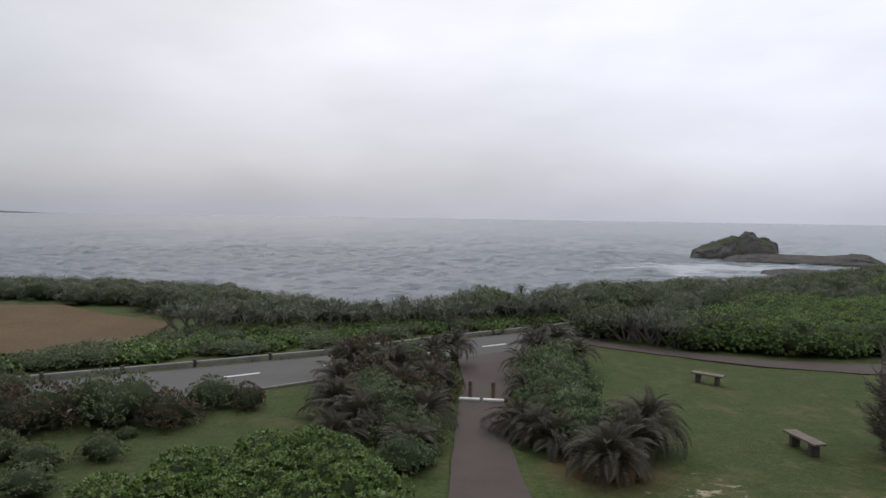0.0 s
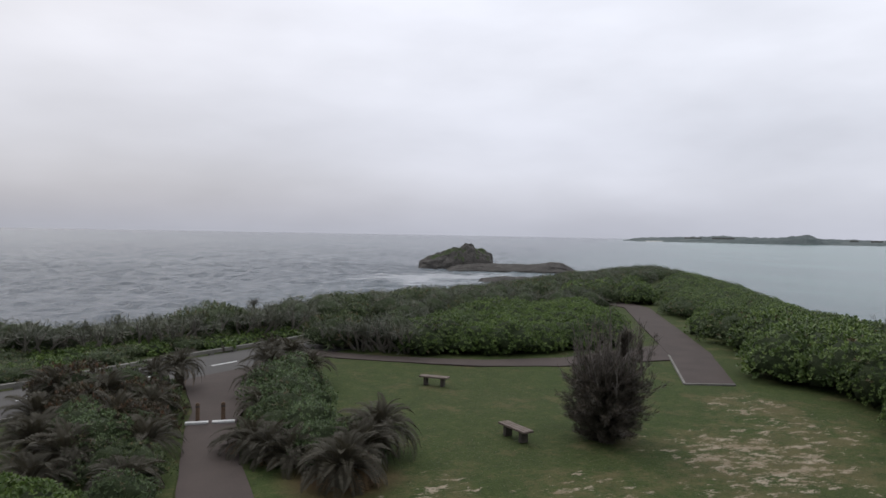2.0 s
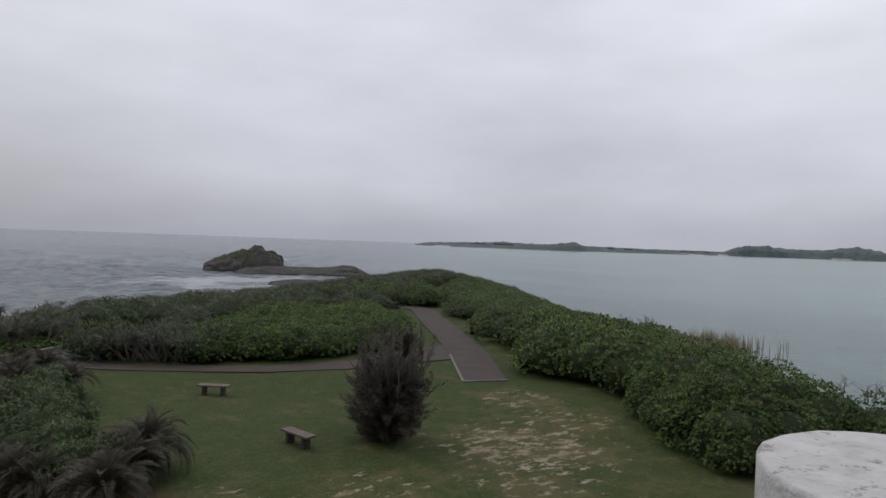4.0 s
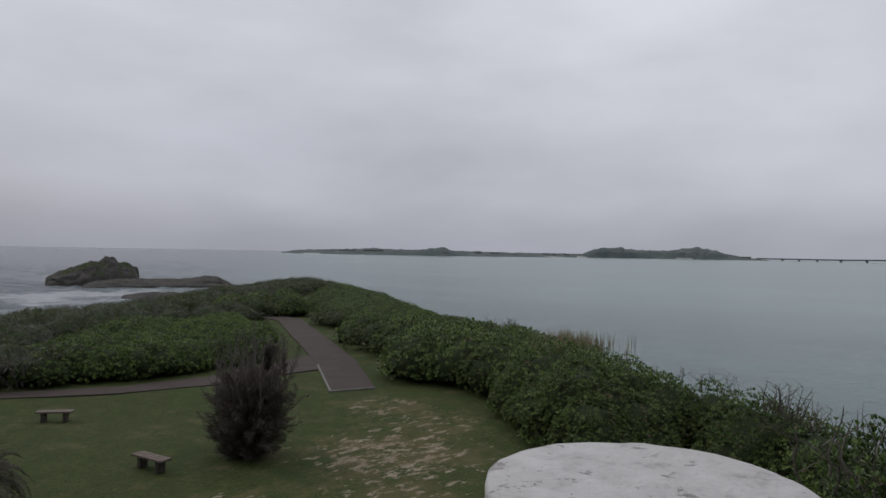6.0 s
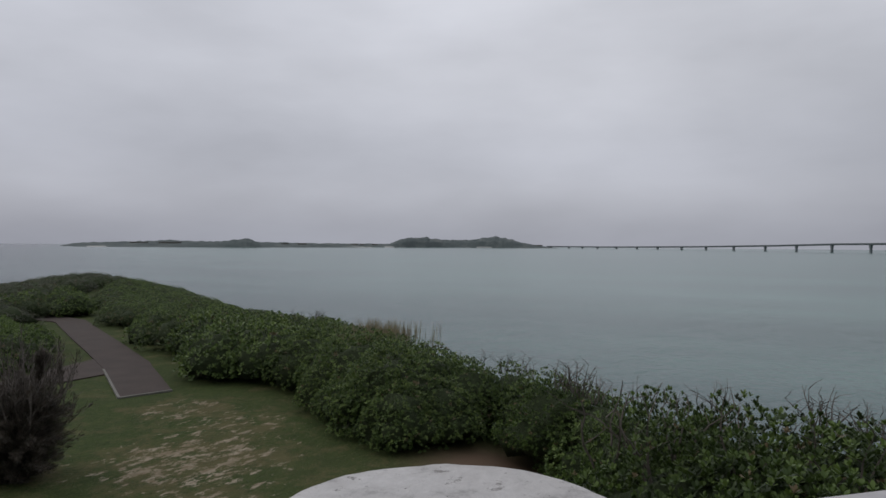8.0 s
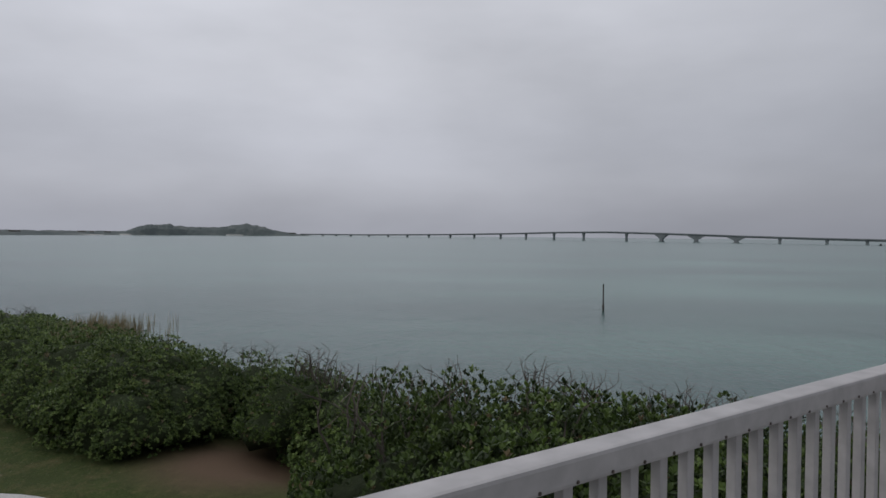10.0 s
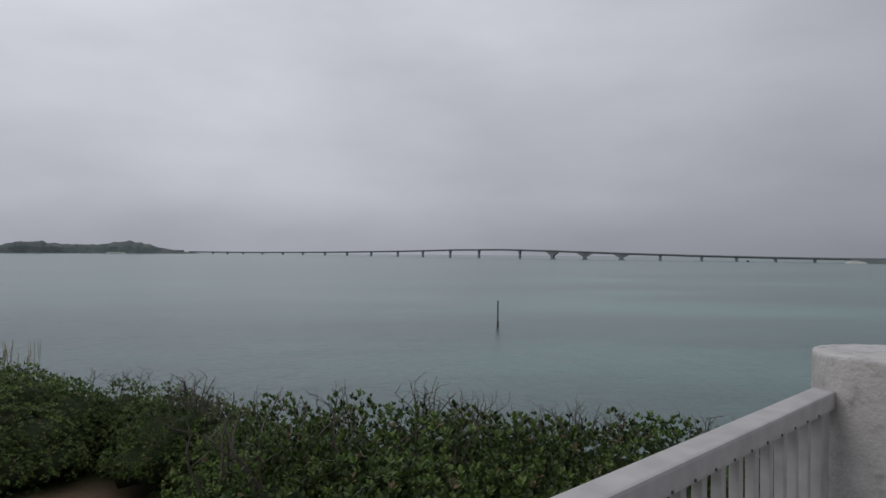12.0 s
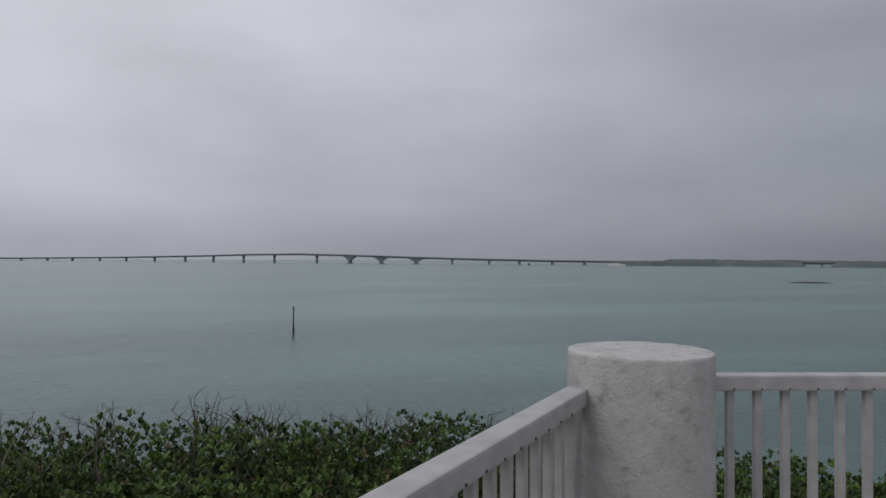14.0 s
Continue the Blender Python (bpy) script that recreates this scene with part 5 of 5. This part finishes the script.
# ---- islet, bridge and far shores ----
def heap(name, centre, sx, sy, height, seed, mat, profile, detail=5, rough=0.2, green=None):
    """A rocky mass: a fine plan grid lifted by a profile and ragged noise."""
    n, m = 70, 36
    verts, faces, mats = [], [], []
    for j in range(m + 1):
        for i in range(n + 1):
            u, v = 2 * i / n - 1, 2 * j / m - 1
            p = profile(u) * max(0.0, 1 - abs(v) ** 2.2) ** 0.7
            k = noise.fractal((u * 5 + seed, v * 4, seed * 1.7), 0.75, 2.2, detail + 1)
            z = height * p * (1 + rough * k) - 1.5 * (1 - min(1, p * 8))
            wob = 1 + 0.12 * noise.noise((u * 5, v * 5, seed))
            verts.append((u * sx / 2 * wob, v * sy / 2 * wob, z))
    for j in range(m):
        for i in range(n):
            faces.append((j * (n + 1) + i, j * (n + 1) + i + 1, (j + 1) * (n + 1) + i + 1, (j + 1) * (n + 1) + i))
    me = mesh_from(name, verts, faces, [mat] + ([green] if green else []))
    if green:
        for poly in me.polygons:
            if poly.normal.z > 0.6 and height * 0.35 < poly.center.z < height * 0.85 and noise.noise(poly.center * 0.3) > 0.12:
                poly.material_index = 1
    return me


def lerp_table(table, x):
    xs = [a for a, _ in table]
    return float(np.interp(x, xs, [b for _, b in table]))


def polar(azimuth, distance, z=0.0):
    return Vector((distance * math.sin(radians(azimuth)), distance * math.cos(radians(azimuth)), z))


def make_islet():
    peak = [(-1, 0), (-0.96, 0.34), (-0.75, 0.47), (-0.3, 0.74), (0.0, 0.84), (0.36, 1.0), (0.45, 0.98), (0.5, 0.84), (0.74, 0.74), (0.9, 0.62), (0.96, 0.42), (1, 0)]
    root = tagged(new("rock_islet"), "dark jagged limestone islet with scrub on its back, ringed by surf", "islet")
    c = polar(23.1, 288)
    root.matrix_basis = pose(c.x, c.y, SEA, 0, 0, -23)
    child("peak", heap("peak", c, 31, 22, 10.4, 3.1, M["rock"], lambda u: lerp_table(peak, u), rough=0.15, green=M["islet_green"]), root)
    low = [(-1, 0), (-0.9, 0.5), (-0.5, 0.8), (0.0, 0.74), (0.4, 0.78), (0.62, 1.0), (0.76, 0.95), (0.88, 0.55), (1, 0)]
    child("reef", heap("reef", c, 52, 26, 3.7, 8.3, M["rock"], lambda u: lerp_table(low, u)), root, "low flat rock shelf", pose(22, -10, 0, 0, 0, -4))
    c = polar(28.4, 214)
    ob = new("shore_rock", heap("shore_rock", c, 24, 14, 2.2, 5.5, M["rock"], lambda u: lerp_table(low, u)))
    ob.matrix_basis = pose(c.x, c.y, SEA, 0, 0, -30)
    tagged(ob, "low dark rock shelf at the water's edge", "rock")
    c = polar(-19.6, 74)
    ob = new("shore_rock", heap("shore_rock", c, 9, 6, 1.6, 2.5, M["rock"], lambda u: lerp_table(low, u)))
    ob.matrix_basis = pose(c.x, c.y, -1.95, 0, 0, 20)
    tagged(ob, "low dark rock shelf at the water's edge", "rock")


make_islet()


def ridge(name, az0, az1, dist, outline, depth, seed, mat, step=0.15):
    """A long low island seen broadside: outline gives heights over the sea along its bearing."""
    n = int((az1 - az0) / step)
    rows = 9
    verts, faces = [], []
    for i in range(n + 1):
        az = az0 + (az1 - az0) * i / n
        h = lerp_table(outline, az)
        d0 = dist(az)
        for j in range(rows):
            v = j / (rows - 1)
            lift = math.sin(math.pi * min(1, v * 1.0)) ** 0.55
            k = 1 + 0.16 * noise.fractal((az * 2.3, v * 3, seed), 1, 2, 4)
            p = polar(az, d0 + depth * (v - 0.25))
            verts.append((p.x, p.y, SEA - 1 + (h + 1) * lift * k))
    for i in range(n):
        for j in range(rows - 1):
            faces.append((i * rows + j, i * rows + j + 1, (i + 1) * rows + j + 1, (i + 1) * rows + j))
    return mesh_from(name, verts, faces, mat)


def far_d(az):
    return lerp_table([(30, 2400), (50, 2300), (58, 2650), (66, 3200), (76, 3300)], az)


def make_far_shores():
    low = [(36.7, 0), (37.5, 9), (39, 14), (41, 16), (44.4, 23), (47, 19), (49, 19), (51, 19), (56, 15), (61, 15), (66, 11), (75.2, 0)]
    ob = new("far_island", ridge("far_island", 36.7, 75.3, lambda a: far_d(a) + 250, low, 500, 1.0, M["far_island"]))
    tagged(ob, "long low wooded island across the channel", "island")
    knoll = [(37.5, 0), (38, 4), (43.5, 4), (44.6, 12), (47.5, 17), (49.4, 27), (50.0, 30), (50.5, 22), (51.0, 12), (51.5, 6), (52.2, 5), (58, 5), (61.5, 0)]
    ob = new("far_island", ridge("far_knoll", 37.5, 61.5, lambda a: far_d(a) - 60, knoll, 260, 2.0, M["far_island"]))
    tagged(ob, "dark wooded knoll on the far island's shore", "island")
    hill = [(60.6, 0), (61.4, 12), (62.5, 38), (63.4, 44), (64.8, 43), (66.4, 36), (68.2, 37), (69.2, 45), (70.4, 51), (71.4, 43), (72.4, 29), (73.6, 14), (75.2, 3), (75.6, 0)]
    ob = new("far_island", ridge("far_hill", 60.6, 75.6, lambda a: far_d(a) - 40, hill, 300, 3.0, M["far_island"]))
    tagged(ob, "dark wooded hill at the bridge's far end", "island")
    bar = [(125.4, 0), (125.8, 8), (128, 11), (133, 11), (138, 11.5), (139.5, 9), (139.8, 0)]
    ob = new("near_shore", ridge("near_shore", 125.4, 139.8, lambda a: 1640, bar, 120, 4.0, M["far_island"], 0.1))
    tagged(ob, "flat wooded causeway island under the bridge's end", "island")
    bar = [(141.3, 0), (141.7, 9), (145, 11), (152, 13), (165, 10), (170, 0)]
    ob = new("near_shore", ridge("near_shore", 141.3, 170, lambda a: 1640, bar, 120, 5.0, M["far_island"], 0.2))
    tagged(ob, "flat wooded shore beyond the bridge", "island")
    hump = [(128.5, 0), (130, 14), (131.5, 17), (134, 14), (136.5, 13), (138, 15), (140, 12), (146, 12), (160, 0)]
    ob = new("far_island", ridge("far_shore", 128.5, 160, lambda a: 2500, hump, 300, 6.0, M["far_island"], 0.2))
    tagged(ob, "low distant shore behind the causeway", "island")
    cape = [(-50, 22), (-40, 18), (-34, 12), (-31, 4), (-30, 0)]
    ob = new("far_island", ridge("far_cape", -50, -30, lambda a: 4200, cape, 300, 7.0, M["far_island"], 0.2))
    tagged(ob, "faint distant cape on the horizon", "island")
    c = polar(140, 505)
    ob = new("sand_bar", heap("sand_bar", c, 26, 8, 0.9, 4.4, M["rock"], lambda u: max(0, 1 - u * u)))
    ob.matrix_basis = pose(c.x, c.y, SEA, 0, 0, 40)
    tagged(ob, "low dark reef bar awash in the shallows", "reef")
    rng = np.random.default_rng(12)
    for i in range(26):  # pale houses and cuttings on the far shore
        az = float(rng.choice([rng.uniform(41.5, 45), rng.uniform(52, 61), rng.uniform(72, 74.5)]))
        p = polar(az, far_d(az) - 20, SEA + lerp_table([(40, 8), (45, 8), (52, 7), (61, 6), (72, 10), (75, 5)], az))
        w = float(rng.uniform(12, 40))
        bm = box_bm(w, 10, float(rng.uniform(3, 6)), 0.4)
        ob = new("far_building", bm_mesh("far_building", bm, M["concrete"]))
        ob.matrix_basis = pose(p.x, p.y, p.z + 6, 0, 0, -az)
        tagged(ob, "small pale building on the far shore", "building", "buildings on the far shore")


make_far_shores()


def make_bridge():
    """A long low concrete bridge that rises to a hump over the boat channel."""
    piers = [76.4, 77.5, 78.7, 80.2, 81.8, 83.4, 85.2, 87.0, 89.0, 91.2, 93.3, 95.6, 98.0, 101.4, 104.1, 106.7, 109.6, 112.6, 115.7, 118.2, 120.9, 123.5, 140.8]

    def d(az):
        return lerp_table([(75, 3300), (83, 2850), (90, 2500), (98, 2150), (106, 1900), (115, 1800), (126, 1720), (150, 1720)], az)

    def top(az):
        return lerp_table([(75, 1.5), (80, 2), (86, 6), (92, 12), (96, 17), (100, 18.5), (104, 15), (109.6, 9.5), (115, 5.5), (121, 2.5), (126, 1.5), (150, 1.5)], az)

    root = tagged(new("sea_bridge"), "long grey concrete bridge on many piers humped over the channel", "bridge")
    azs = [74.6 + 0.5 * i for i in range(int((148 - 74.6) / 0.5))]
    sect = [(-5, 0), (5, 0), (5, -1.2), (2.8, -1.6), (2.5, -4.2), (-2.5, -4.2), (-2.8, -1.6), (-5, -1.2)]

    def sweep(section, name, mat, lab):
        verts, faces = [], []
        for a in azs:
            p = polar(a, d(a), top(a))
            t = (polar(a + 0.2, d(a + 0.2)) - polar(a - 0.2, d(a - 0.2))).normalized()
            s = Vector((t.y, -t.x, 0))
            for u, w in section:
                verts.append(tuple(p + s * u + Vector((0, 0, w))))
        k = len(section)
        for i in range(len(azs) - 1):
            for j in range(k):
                faces.append((i * k + j, i * k + (j + 1) % k, (i + 1) * k + (j + 1) % k, (i + 1) * k + j))
        child(name, mesh_from(name, verts, faces, mat), root, lab)

    sweep(sect, "girder", M["bridge"], "grey box girder")
    for s in (-5, 4.6):
        sweep([(s, 0.0), (s + 0.4, 0.0), (s + 0.4, 1.2), (s, 1.2)], "parapet", M["bridge"], "low parapet")
    for a in piers:
        p = polar(a, d(a))
        t = polar(a + 0.2, d(a + 0.2)) - polar(a - 0.2, d(a - 0.2))
        yaw = math.degrees(math.atan2(t.y, t.x))
        h = top(a) - 4.0 - (SEA - 2)
        vee = a in (104.1, 106.7, 109.6)
        bm = bmesh.new()
        wide = 7.5 if not vee else 8.0
        rows = [(0, wide + 1, 7.5), (2.6, wide + 1, 7.5), (2.61, wide * 0.62, 6), (h * 0.6, wide * 0.62, 6), (h, wide * (0.9 if not vee else 3.2), 8)]
        if vee:
            rows = [(0, 14, 10), (3.4, 14, 10), (3.41, 9, 7), (h * 0.45, 9, 7), (h * 0.8, 30, 7), (h, 46, 7)]
        prev = None
        for z, sx, sy in rows:
            ring = [bm.verts.new((x * sx / 2, y * sy / 2, z)) for x, y in ((-1, -1), (1, -1), (1, 1), (-1, 1))]
            if prev:
                for k in range(4):
                    bm.faces.new((prev[k], prev[(k + 1) % 4], ring[(k + 1) % 4], ring[k]))
            prev = ring
        child("pier", bm_mesh("pier", bm, M["bridge"]), root, "flared pier" if vee else "", pose(p.x, p.y, SEA - 2, 0, 0, yaw))


make_bridge()


def make_channel_marker():
    root = tagged(new("channel_marker"), "dark slim marker pole standing in the shallows", "marker pole")
    root.matrix_basis = pose(138.0, -23.7, SEA - 2)
    v, f = tube([(0, 0, 0), (0, 0, 3.2), (0, 0, 3.25), (0, 0, 7.15)], [0.22, 0.22, 0.15, 0.13], 10)
    child("pole", mesh_from("pole", v, f, M["pole"], True), root)
    bm = bmesh.new()
    bmesh.ops.create_cone(bm, cap_ends=True, segments=10, radius1=0.24, radius2=0.24, depth=0.5)
    child("collar", bm_mesh("collar", bm, M["rust"]), root, "rusty collar near the water", pose(0, 0, 3.0))
    bm = bmesh.new()
    bmesh.ops.create_cone(bm, cap_ends=True, segments=10, radius1=0.2, radius2=0.02, depth=0.35)
    child("cap", bm_mesh("cap", bm, M["pole"]), root, "pointed cap", pose(0, 0, 7.3))


make_channel_marker()


def make_boat():
    """A small far-off work boat by the bridge."""
    root = tagged(new("work_boat"), "small dark work boat moored by the bridge", "boat")
    p = polar(119.0, 1620, SEA)
    root.matrix_basis = pose(p.x, p.y, p.z, 0, 0, -29)
    bm = box_bm(15, 5, 3.2, 0.6, (0, 0, 0.8))
    child("hull", bm_mesh("hull", bm, M["pole"]), root)
    child("cabin", bm_mesh("cabin", box_bm(5, 3.5, 2.4, 0.3), M["bridge"]), root, m=pose(-3, 0, 3.4))


make_boat()
